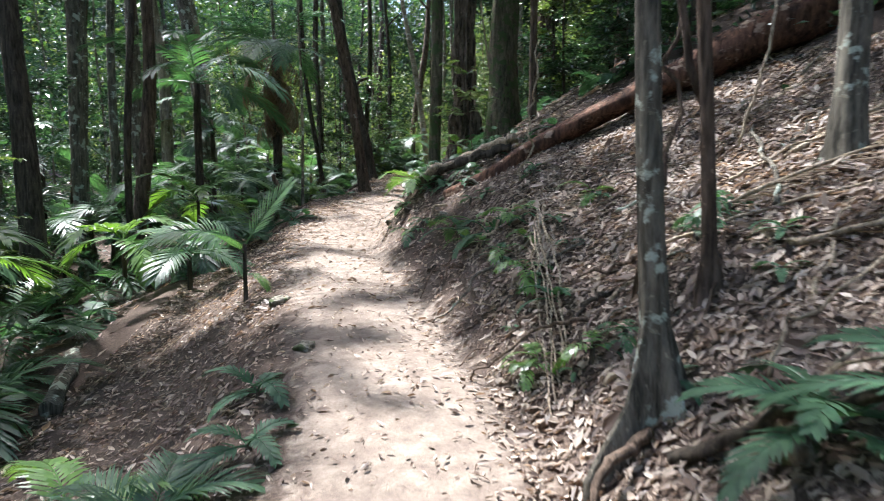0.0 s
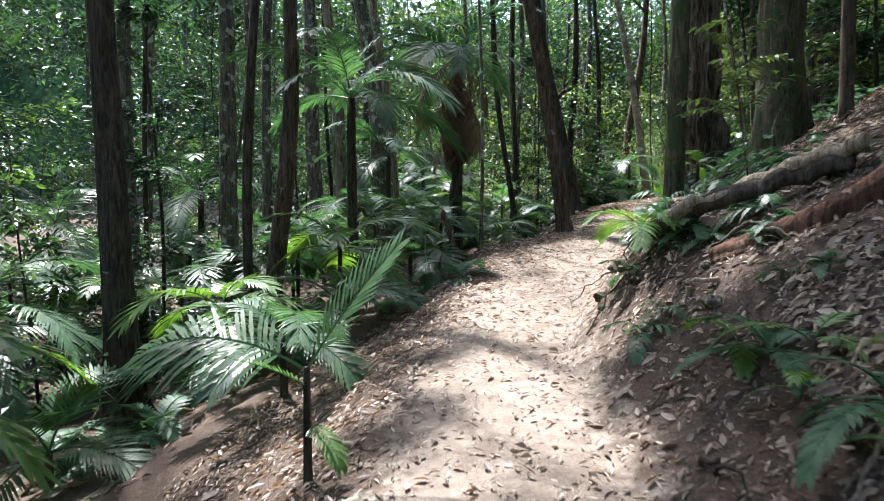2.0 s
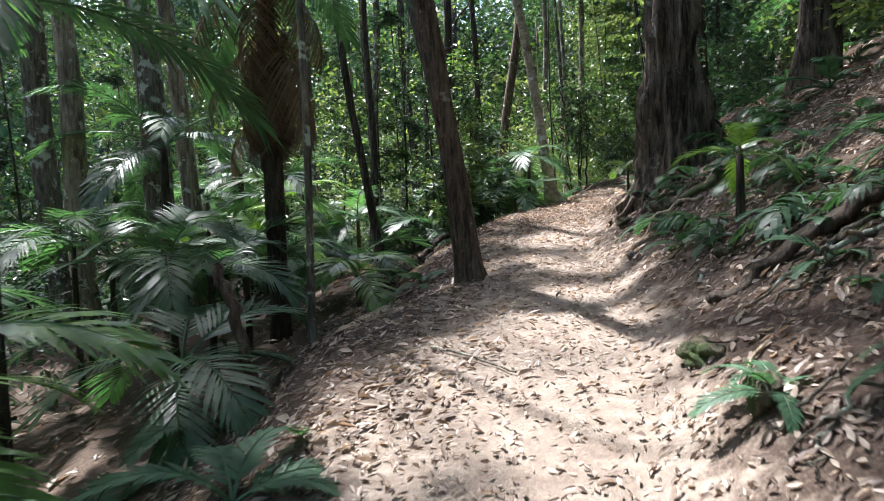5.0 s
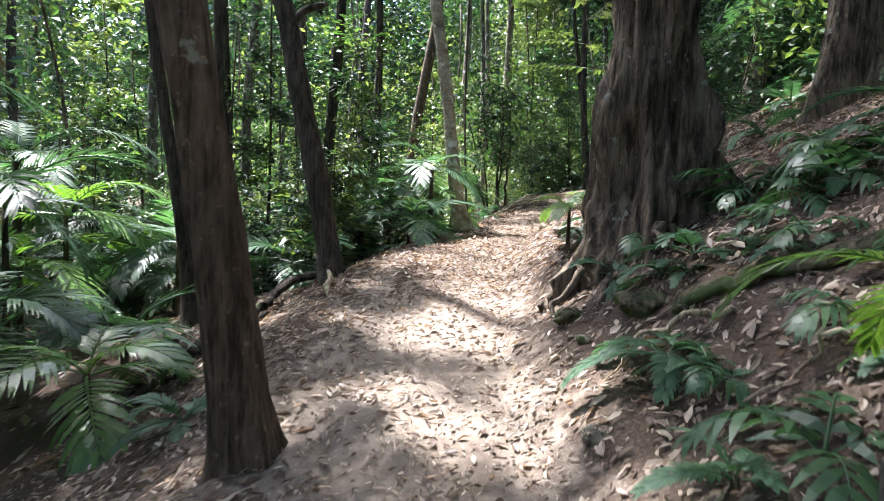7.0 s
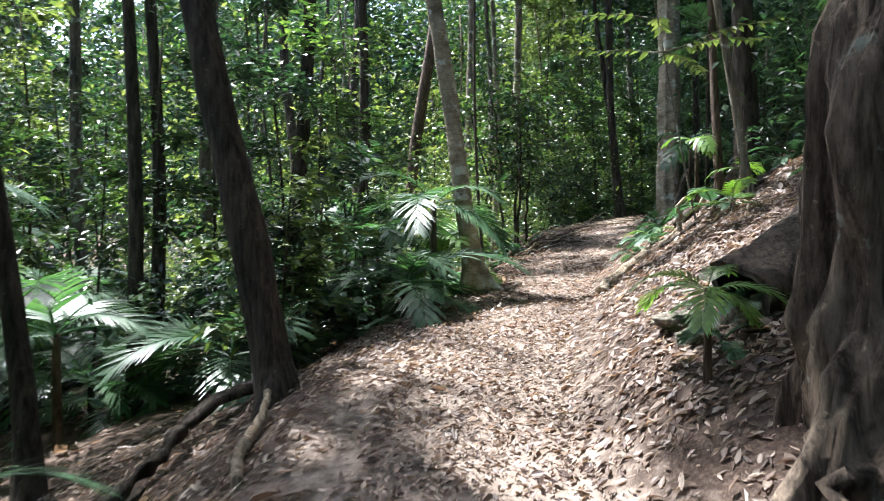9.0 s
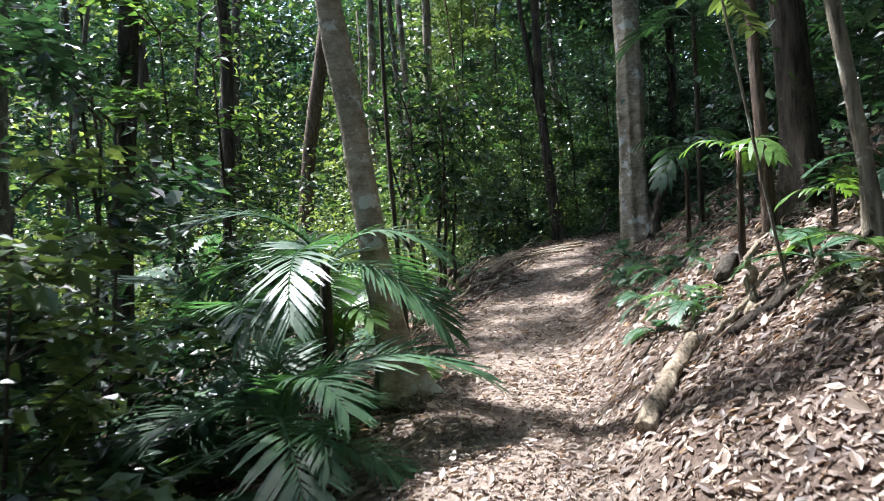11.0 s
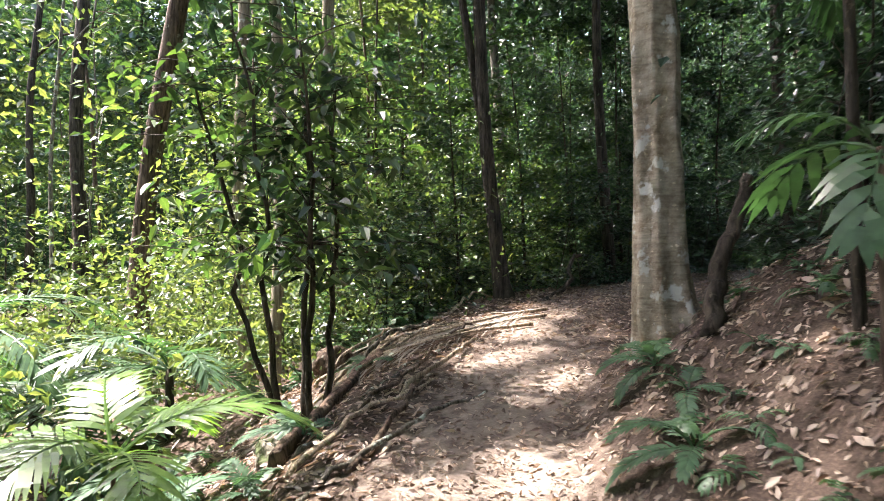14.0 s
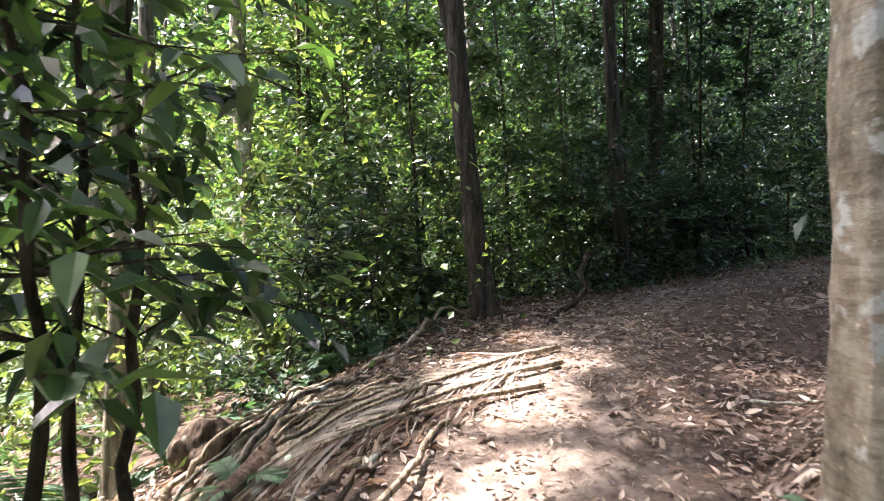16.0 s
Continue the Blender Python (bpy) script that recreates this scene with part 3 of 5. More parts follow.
tree(4.2, 22.6, 0.17, 3.2, (0.03, 0.0), 0.05, BARK_PALE, "broken pale dead trunk on the upper slope", 31, crown=False, limbs=0, sides=22, gnarl=0.05)
for k, (x, y, r, lean, bark, words) in enumerate((
        (-7.9, 11.5, 0.13, -0.02, BARK_GREY, "pale grey straight"), (-8.3, 15.0, 0.12, 0.0, BARK_GREY, "pale grey straight"), (-7.1, 17.0, 0.16, -0.08, BARK_PALE, "pale leaning"),
        (-7.0, 20.2, 0.17, -0.11, BARK_PALE, "pale leaning"), (-4.2, 22.0, 0.08, 0.0, BARK_DARK, "dark straight"),
        (-6.85, 13.4, 0.1, 0.02, BARK_GREY, "slim grey"), (-4.5, 23.2, 0.09, 0.0, BARK_DARK, "slim dark"), (-6.2, 25.0, 0.1, -0.03, BARK_GREY, "slim grey"), (-2.9, 24.4, 0.11, 0.03, BARK_DARK, "dark straight"),
        (-2.1, 26.2, 0.09, -0.02, BARK_DARK, "slim dark"), (0.1, 31.5, 0.1, 0.0, BARK_PALE, "pale slim"), (1.6, 32.4, 0.12, -0.02, BARK_PALE, "pale straight"), (0.42, 29.2, 0.07, 0.0, BARK_PALE, "pale slim"),
        (-5.0, 10.3, 0.06, 0.03, BARK_DARK, "thin dark"), (-9.2, 9.4, 0.16, 0.02, BARK_DARK, "dark straight"),
        (5.9, 31.2, 0.09, -0.02, BARK_DARK, "dark slim"), (7.4, 32.6, 0.12, 0.02, BARK_DARK, "dark straight"), (4.6, 33.0, 0.1, 0.0, BARK_GREY, "grey slim"))):
    tree(x, y, r, 14.0, (lean, 0.01), 0.06, bark, words + " trunk among palms and undergrowth", 60 + k, sides=12, crown_n=700)

# trees further off, scattered
rng = rng_of(4)
count = 0
barks = [BARK_DARK, BARK_GREY, BARK_BROWN, BARK_GREY, BARK_DARK]
spots = []
while count < 80:
    x, y = rng.uniform(-34, 24), rng.uniform(-6, 62)
    d, _, _ = trail_at(x, y)
    if -4.6 < d[0] < 4.8 or (d[0] > 0 and y < 9 and d[0] < 7) or any((x - a) ** 2 + (y - b) ** 2 < 3.0 for a, b in spots):
        continue
    spots.append((x, y))
    r = rng.uniform(0.05, 0.2)
    tree(x, y, r, rng.uniform(12, 18), (rng.normal() * 0.05, rng.normal() * 0.05), 0.08, barks[count % 5], "forest tree with a %s trunk among undergrowth" % ("slender" if r < 0.1 else "straight tall"),
         100 + count, sides=9, crown_n=900, leaf=[LEAF_DARK, LEAF_MID][count % 2])
    count += 1


# thin poles among them
rng = rng_of(14)
count = 0
while count < 70:
    x, y = rng.uniform(-22, 16), rng.uniform(-2, 48)
    d = trail_at(x, y)[0][0]
    if -4.0 < d < 4.2 or (d > 0 and y < 9 and d < 8):
        continue
    tree(x, y, rng.uniform(0.025, 0.06), rng.uniform(9, 13), (rng.normal() * 0.06, rng.normal() * 0.06), 0.08, barks[count % 5], "thin pole-like young tree in the undergrowth", 300 + count, sides=7, crown=False, limbs=1,
         group="thin young trees", count=14)
    count += 1


# ---- palms and ferns ----
def frond_mesh(name, mat, length, pairs, rise, droop, leaf_len, leaf_wide, seed, hang=0.35, sweep=0.9):
    """One feather leaf: an arched midrib along +x with a row of drooping leaflets on each side."""
    rng = rng_of(seed)
    n = 11
    u = np.linspace(0, 1, n)
    slope = rise - droop * u
    step = length / (n - 1)
    rib = np.zeros((n, 3))
    for i in range(1, n):
        rib[i] = rib[i - 1] + step * np.array([math.cos(slope[i]), 0, math.sin(slope[i])])
    verts, faces = tube(rib, np.linspace(0.011, 0.003, n) * (0.6 + length * 0.35), 4, 0.0, seed)
    verts, faces = [verts], list(faces)
    total = len(verts[0])
    for s in (-1, 1):
        for k in range(pairs):
            q = 0.17 + 0.83 * (k + rng.uniform(-0.2, 0.2)) / (pairs - 1)
            q = min(max(q, 0), 1)
            i = min(int(q * (n - 1)), n - 2)
            w = q * (n - 1) - i
            root = rib[i] * (1 - w) + rib[i + 1] * w
            along = rib[i + 1] - rib[i]
            along /= np.linalg.norm(along)
            nor = np.cross(along, (0, 1, 0))
            nor = nor if nor[2] > 0 else -nor
            size = leaf_len * (0.35 + 0.65 * math.sin(math.pi * min(0.15 + 0.8 * q, 1.0))) * rng.uniform(0.88, 1.1)
            ang = sweep * (1.15 - 0.65 * q)
            out = np.array([0, s, 0]) * math.sin(ang) + along * math.cos(ang) + nor * 0.18
            out /= np.linalg.norm(out)
            flat = along * math.sin(ang) - np.array([0, s, 0]) * math.cos(ang)
            pts = []
            sag = hang * rng.uniform(0.7, 1.3)
            for v, wide in ((0, 0.35), (0.3, 1.0), (0.68, 0.75), (1.0, 0.0)):
                c = root + out * size * v - np.array([0, 0, 1]) * size * sag * v * v
                pts.append((c + flat * leaf_wide * wide, c - flat * leaf_wide * wide) if wide else (c,))
            flatlist = [p for pair in pts for p in pair]
            verts.append(np.array(flatlist))
            a = total
            faces += [(a, a + 2, a + 3, a + 1), (a + 2, a + 4, a + 5, a + 3), (a + 4, a + 6, a + 5)]
            total += 7
    return mesh_of(name, np.vstack(verts), faces, mat, False)


def frond_set(name, mat, length, pairs, leaf_len, leaf_wide, seed, hang=0.35):
    return [frond_mesh(name, mat, length, pairs, rise, droop, leaf_len, leaf_wide, seed + k, hang) for k, (rise, droop) in enumerate(((1.15, 1.7), (0.85, 1.6), (0.5, 1.3), (0.25, 1.2)))]


ADULT = frond_set("frond", PALM, 1.9, 34, 0.48, 0.017, 10)
YOUNG = frond_set("frond", PALM, 1.0, 28, 0.37, 0.012, 20, 0.24)
LIME = frond_set("frond", PALM_YOUNG, 1.0, 22, 0.33, 0.017, 30, 0.3)
BROAD = frond_set("frond", PALM_YOUNG, 0.75, 7, 0.3, 0.034, 40, 0.55)
BROAD_DARK = frond_set("frond", PALM, 0.75, 7, 0.3, 0.034, 45, 0.6)
SMALL = frond_set("frond", FERN, 0.5, 18, 0.14, 0.012, 50, 0.25)
DEAD = frond_set("frond", PALM_DEAD, 1.5, 26, 0.4, 0.013, 60, 1.0)


def rosette(base, fronds, n, seed, top=(0, 0, 0), size=1.0, spread=(0, 3), label=""):
    rng = rng_of(seed)
    a0 = rng.uniform(0, 360)
    for k in range(n):
        me = fronds[min(3, spread[0] + int((spread[1] - spread[0] + 1) * k / n))]
        s = size * rng.uniform(0.8, 1.15)
        m = pose(*top, rng.uniform(-14, 14), rng.uniform(-10, 10), a0 + 137.5 * k + rng.uniform(-12, 12)) @ Matrix.Scale(s, 4)
        part("frond", me, base, m, label)


def palm(x, y, stem, n, size, fronds, seed, label, bark=None, radius=0.05, lean=(0, 0), skirt=0, group="palms", spread=(0, 3)):
    base = thing("palm", (x, y, height(x, y)), label, "palm", group)
    z = np.linspace(-0.25, stem, 9 if stem > 0.5 else 5)
    line = np.stack([lean[0] * z, lean[1] * z, z], 1)
    part("stem", mesh_of("stem", *tube(line, radius * np.interp(z, [-0.25, 0, stem], [1.5, 1.25, 0.9]), 9, 0.04, seed), bark or BARK_BROWN), base)
    top = (lean[0] * stem, lean[1] * stem, stem - 0.02)
    rosette(base, fronds, n, seed, top, size, spread)
    for k in range(skirt):
        m = pose(top[0], top[1], top[2] - 0.1 - 0.35 * (k % 5), 0, 62 + 24 * math.sin(k * 2.1), k * 137.5 + 20 + 25 * math.sin(k * 3.7)) @ Matrix.Scale(0.8 + 0.3 * math.sin(k * 1.3), 4)
        part("dead_frond", DEAD[2], base, m, "dry brown hanging frond")
    return base


def fern(x, y, n, size, seed, fronds=None, label="small green fern on the leaf litter", lift=0.03):
    base = thing("fern", (x, y, height(x, y)), label, "fern", "ferns")
    line = np.array([(0, 0, -0.08), (0, 0, 0.0), (0.004, 0, lift + 0.02)])
    part("crown", mesh_of("crown", *tube(line, [0.02, 0.018, 0.012], 6, 0.1, seed), BARK_DARK), base)
    rosette(base, fronds or SMALL, n, seed, (0, 0, lift), size)
    return base


# palms seen singly
young = palm(-2.0, 6.45, 0.6, 0, 1.0, YOUNG, 1, "young feather palm with two long fronds and a thin dark stem", BARK_DARK, 0.02)
ARCHED = frond_mesh("frond", PALM_SOFT, 1.0, 26, 0.8, 1.35, 0.46, 0.012, 81, 0.4, 1.15)
RAISED = frond_mesh("frond", PALM_SOFT, 0.86, 17, 0.1, 0.3, 0.28, 0.011, 82, 0.1, 0.7)
part("frond", ARCHED, young, pose(0, 0, 0.58, -24, 0, 190))
part("frond", RAISED, young, pose(0, 0, 0.58, 48, -56, 12) @ Matrix.Scale(0.9, 4))
part("frond", RAISED, young, pose(0, 0, 0.5, 0, -30, 250) @ Matrix.Scale(0.55, 4))
part("frond", LIME[3], young, pose(0, 0, 0.3, 0, 0, 330) @ Matrix.Scale(0.35, 4))
palm(-1.32, 2.75, 0.06, 8, 0.62, YOUNG, 2, "low young palm with fine upright fronds beside the trail", radius=0.02, spread=(0, 1))
palm(-1.8, 2.95, 0.2, 4, 0.75, LIME, 34, "young palm with broad yellow-green fronds beside the trail", radius=0.02, spread=(0, 1))
palm(-2.1, 2.3, 0.3, 6, 1.1, YOUNG, 3, "young palm with broad arching fronds below the trail", radius=0.03)
palm(-0.42, 8.95, 0.2, 8, 0.55, LIME, 14, "bright yellow-green young palm on the bank", radius=0.014, spread=(0, 3))
palm(-4.75, 12.6, 3.3, 9, 1.0, ADULT, 5, "slender palm with a dark stem and arching fronds", BARK_DARK, 0.07)
palm(-4.05, 15.9, 4.15, 12, 1.15, ADULT, 6, "palm with a skirt of dead brown fronds", BARK_DARK, 0.1, skirt=24)
palm(-4.3, 15.6, 1.2, 6, 0.9, YOUNG, 7, "young palm under taller palms", BARK_DARK, 0.03)
palm(-5.4, 14.9, 1.4, 7, 1.2, YOUNG, 8, "young palm with fine fronds below the trail", BARK_DARK, 0.03)
palm(-3.9, 10.4, 0.5, 7, 1.2, YOUNG, 9, "low palm with spreading fronds below the trail", radius=0.03)
palm(-4.6, 9.2, 0.9, 7, 1.1, LIME, 10, "lit yellow-green palm below the trail", radius=0.03)
palm(-5.3, 6.3, 1.5, 8, 1.5, LIME, 31, "sunlit yellow-green palm below the trail", BARK_DARK, 0.035)
palm(-6.4, 6.6, 2.3, 8, 1.0, ADULT, 11, "palm with bright arching fronds", BARK_DARK, 0.06)
palm(-7.6, 8.6, 1.4, 8, 1.0, ADULT, 12, "palm with drooping fronds below the trail", BARK_DARK, 0.06)
palm(-4.9, 7.4, 0.3, 6, 1.1, YOUNG, 13, "low palm on the lower slope", radius=0.03)
palm(1.6, 11.4, 3.4, 9, 0.9, ADULT, 14, "palm leaning over the slope", BARK_BROWN, 0.06)
palm(0.3, 13.9, 0.5, 5, 0.5, LIME, 15, "young palm with lit fronds above the bank", BARK_DARK, 0.03)
palm(-0.95, 22.2, 1.1, 8, 1.15, YOUNG, 16, "feather palm with glossy fronds leaning over the trail edge", BARK_DARK, 0.04)
palm(-1.25, 21.5, 0.35, 7, 1.15, YOUNG, 17, "low palm with dark glossy fronds at the trail edge", radius=0.035)
palm(-1.05, 21.3, 0.15, 6, 0.7, YOUNG, 18, "small palm with dark fronds at the trail edge", radius=0.03)
palm(-1.6, 22.6, 0.9, 7, 1.2, YOUNG, 19, "palm with arching fronds beside a pale trunk", radius=0.035)
palm(-0.45, 25.3, 0.75, 6, 1.15, LIME, 20, "slender palm with fine lit fronds below the trail", BARK_BROWN, 0.013, spread=(0, 2))
palm(-0.85, 22.95, 0.5, 6, 1.0, LIME, 21, "young palm with lit fronds at the trail edge", radius=0.03)
palm(1.85, 21.85, 0.75, 3, 0.62, BROAD, 22, "young palm with broad pale green leaflets", radius=0.02)
palm(2.0, 21.2, 0.25, 4, 0.42, BROAD, 23, "small palm seedling with broad leaflets on the slope", radius=0.015)
palm(1.5, 20.3, 0.08, 5, 0.5, LIME, 24, "bright green palm seedling beside a leaning sapling", radius=0.02)
palm(0.22, 17.85, 0.42, 6, 0.42, LIME, 25, "small spindly palm seedling at the trail edge", BARK_BROWN, 0.016)
palm(-2.8, 20.9, 0.4, 7, 1.2, YOUNG, 26, "palm with blue-green fronds below the trail", radius=0.03)
palm(-3.6, 17.8, 0.3, 7, 1.1, YOUNG, 27, "low palm with dark fronds below the trail", radius=0.03)
palm(-4.2, 20.6, 1.0, 8, 1.2, YOUNG, 28, "palm with spreading fronds below the trail", radius=0.035)
palm(2.5, 23.6, 0.9, 5, 0.85, BROAD_DARK, 29, "young palm with broad dark leaflets over the trail", radius=0.02)
for k, (x, y, stem, size) in enumerate(((-3.3, 8.3, 0.5, 1.1), (-4.3, 11.3, 1.1, 1.25), (-3.7, 13.0, 0.5, 1.2), (-5.9, 12.9, 1.6, 1.2), (-4.6, 17.2, 0.8, 1.3), (-3.3, 16.6, 0.4, 1.0), (-5.2, 9.9, 0.2, 1.2),
                                        (-6.3, 15.6, 1.8, 1.3), (-3.4, 22.2, 0.6, 1.1), (-5.6, 19.6, 1.0, 1.3), (-6.2, 4.6, 1.2, 1.3), (-3.9, 5.2, 0.2, 1.1), (-5.4, 22.3, 0.7, 1.2))):
    palm(x, y, stem, 8, size, [YOUNG, LIME][k % 4 == 1], 130 + k, "understory palm with arching feather fronds below the trail", BARK_DARK, 0.03, group="understory palms")
rng = rng_of(19)
for k in range(34):
    y = rng.uniform(4.5, 24.0)
    c = TRAIL[np.abs(TRAIL[:, 1] - y).argmin()]
    palm(c[0] - rng.uniform(3.0, 8.5), y, rng.uniform(0.15, 1.9), 7, rng.uniform(0.9, 1.35), YOUNG if k % 5 else LIME, 170 + k, "understory palm with arching feather fronds on the lower slope", BARK_DARK, 0.03, group="understory palms")
palm(2.95, 24.1, 2.2, 6, 0.9, YOUNG, 30, "young palm with overhanging green fronds", BARK_DARK, 0.025)

rng = rng_of(9)
stock = [palm(-9.0, 14.0, 1.6, 8, 1.0, ADULT, 60, "forest palm with arching fronds", BARK_DARK, 0.06, group="forest palms"),
         palm(-9.5, 20.5, 0.4, 8, 1.3, YOUNG, 61, "low forest palm with fine fronds", BARK_DARK, 0.04, group="forest palms"),
         palm(-6.8, 21.5, 2.6, 9, 1.0, ADULT, 62, "forest palm with arching fronds", BARK_DARK, 0.06, group="forest palms"),
         palm(-8.0, 5.0, 0.7, 8, 1.2, YOUNG, 63, "low forest palm with fine fronds", BARK_DARK, 0.04, group="forest palms")]
n = 0
while n < 46:
    x, y = rng.uniform(-18, 9), rng.uniform(0, 36)
    d = trail_at(x, y)[0][0]
    if -3.4 < d < 4.0 or (d > 0 and y < 9):
        continue
    m = pose(x, y, height(x, y), 0, 0, rng.uniform(0, 360))
    copy_thing(stock[rng.integers(0, 4)], m)
    n += 1


# ---- saplings and undergrowth ----
def sapling_meshes(seed, tall, leaves, leaf_len, mat, droop=0.3):
    """The stem, twigs and leaf crown of one young tree."""
    rng = rng_of(seed)
    line = stem_line(tall, (rng.normal() * 0.06, rng.normal() * 0.06), 0.06, seed, 12)
    stem = tube(line, np.linspace(0.022, 0.006, 12) * (tall / 3.0 + 0.3), 6, 0.05, seed)
    sticks = []
    roots, ways = [], []
    for k in range(int(9 + tall * 4)):
        i = rng.integers(3, 12)
        a, reach = rng.uniform(0, 6.3), rng.uniform(0.3, 0.55 + tall * 0.12)
        end = line[i] + (math.cos(a) * reach, math.sin(a) * reach, rng.uniform(-0.1, 0.45))
        pts = curve_points(line[i], end, 5, -0.05, 0.04, seed + k)
        sticks.append(tube(pts, np.linspace(0.008, 0.003, 5), 4, 0.0, k, cap=False))
        for _ in range(max(2, leaves // int(9 + tall * 4))):
            u = rng.uniform(0.25, 1.05) * 4
            j = min(int(u), 3)
            roots.append(pts[j] + (pts[j + 1] - pts[j]) * (u - j) + rng.normal(size=3) * 0.07)
            ways.append((math.cos(a) + rng.normal() * 0.9, math.sin(a) + rng.normal() * 0.9, -droop + rng.normal() * 0.35))
    v, f, total = [], [], 0
    for sv, sf in sticks:
        v.append(sv)
        f += [tuple(i + total for i in q) for q in sf]
        total += len(sv)
    c = np.array(roots)
    lv, lf = blades(c, np.array(ways), np.tile((0.0, 0.0, 1.0), (len(c), 1)) + rng.normal(size=(len(c), 3)) * 0.35,
                    leaf_len * rng.uniform(0.6, 1.3, len(c)), leaf_len * rng.uniform(0.2, 0.3, len(c)), 0.2, True)
    return mesh_of("stem", *stem, BARK_DARK), mesh_of("leaves", lv, lf, mat, False), mesh_of("twigs", np.vstack(v), f, BARK_DARK)


def sapling(x, y, meshes, label, turn=0.0, group="saplings"):
    base = thing("sapling", (x, y, height(x, y)), label, "sapling", group, turn)
    part("stem", meshes[0], base)
    part("leaves", meshes[1], base)
    part("twig", meshes[2], base)["kind"] = "stuff"
    return base


KINDS = [(sapling_meshes(1, 2.4, 1000, 0.12, LEAF_DARK), "leafy dark green sapling in the undergrowth"),
         (sapling_meshes(2, 3.6, 1500, 0.13, LEAF_MID), "leafy green sapling in the undergrowth"),
         (sapling_meshes(3, 1.3, 700, 0.10, LEAF_DARK), "low dark green bush in the undergrowth"),
         (sapling_meshes(4, 5.2, 2000, 0.14, LEAF_DARK), "tall thin dark green sapling"),
         (sapling_meshes(5, 4.4, 1900, 0.13, LEAF_MID), "tall thin green sapling"),
         (sapling_meshes(6, 2.0, 900, 0.15, LEAF_BRIGHT), "bright green leafy bush"),
         (sapling_meshes(7, 6.5, 2300, 0.15, LEAF_BRIGHT), "tall sapling with sunny yellow-green leaves")]
first = {}


def scatter(n, box, near, far, weights, seed, right=True):
    rng = rng_of(seed)
    made = 0
    while made < n:
        x, y = rng.uniform(box[0], box[1]), rng.uniform(box[2], box[3])
        d = trail_at(x, y)[0][0]
        if not (near < abs(d) < far) or (d > 0) != right or (-5.0 < x < 0.8 and 27.0 < y < 37.0):
            continue
        k = int(rng.choice(len(KINDS), p=np.array(weights) / sum(weights)))
        if k not in first:
            first[k] = sapling(x, y, KINDS[k][0], KINDS[k][1])
        else:
            copy_thing(first[k], pose(x, y, height(x, y), 0, 0, rng.uniform(0, 360)))
        made += 1


scatter(52, (-20, 2, 0, 28), 4.2, 18, (4, 2, 5, 4, 2, 0.3, 0.4), 21, False)
scatter(40, (-14, 3, 22, 40), 3.6, 14, (2, 4, 3, 2, 4, 3, 4), 22, False)
scatter(40, (-6, 12, 29, 46), 1.6, 16, (3, 3, 3, 3, 3, 1.5, 2), 23, False)
scatter(12, (-3, 1, 20.5, 25), 2.0, 3.2, (2, 1, 5, 0, 0, 0.6, 0), 24, False)
scatter(26, (3, 16, 29.5, 36), 1.7, 5, (4, 3, 4, 3, 3, 0.6, 0.6), 27, False)
scatter(22, (0, 9, 20.5, 27.5), 2.1, 3.6, (3, 0.5, 6, 0, 0, 0, 0), 28, True)
scatter(64, (0, 16, 9, 34), 3.3, 14, (4, 2, 4, 4, 2, 0.3, 0.6), 25, True)
scatter(18, (2, 16, -2, 9), 7.5, 15, (4, 2, 2, 4, 2, 0.3, 0.6), 26, True)


for x, y, turn in ((4.6, 30.6, 20), (5.2, 30.9, 140), (5.6, 30.75, 250), (6.2, 31.2, 80), (7.0, 31.4, 190), (7.9, 31.5, 330), (4.1, 31.1, 290), (1.55, 29.75, 40), (2.1, 30.2, 170), (2.65, 30.5, 260), (1.85, 29.95, 310), (2.3, 29.85, 80)):
    copy_thing(first[2], pose(x, y, height(x, y), 0, 0, turn))
for x, y, turn in ((6.9, 32.4, 250), (8.0, 32.3, 80), (9.2, 32.5, 190), (7.4, 33.4, 100)):
    copy_thing(first[3], pose(x, y, height(x, y), 0, 0, turn))


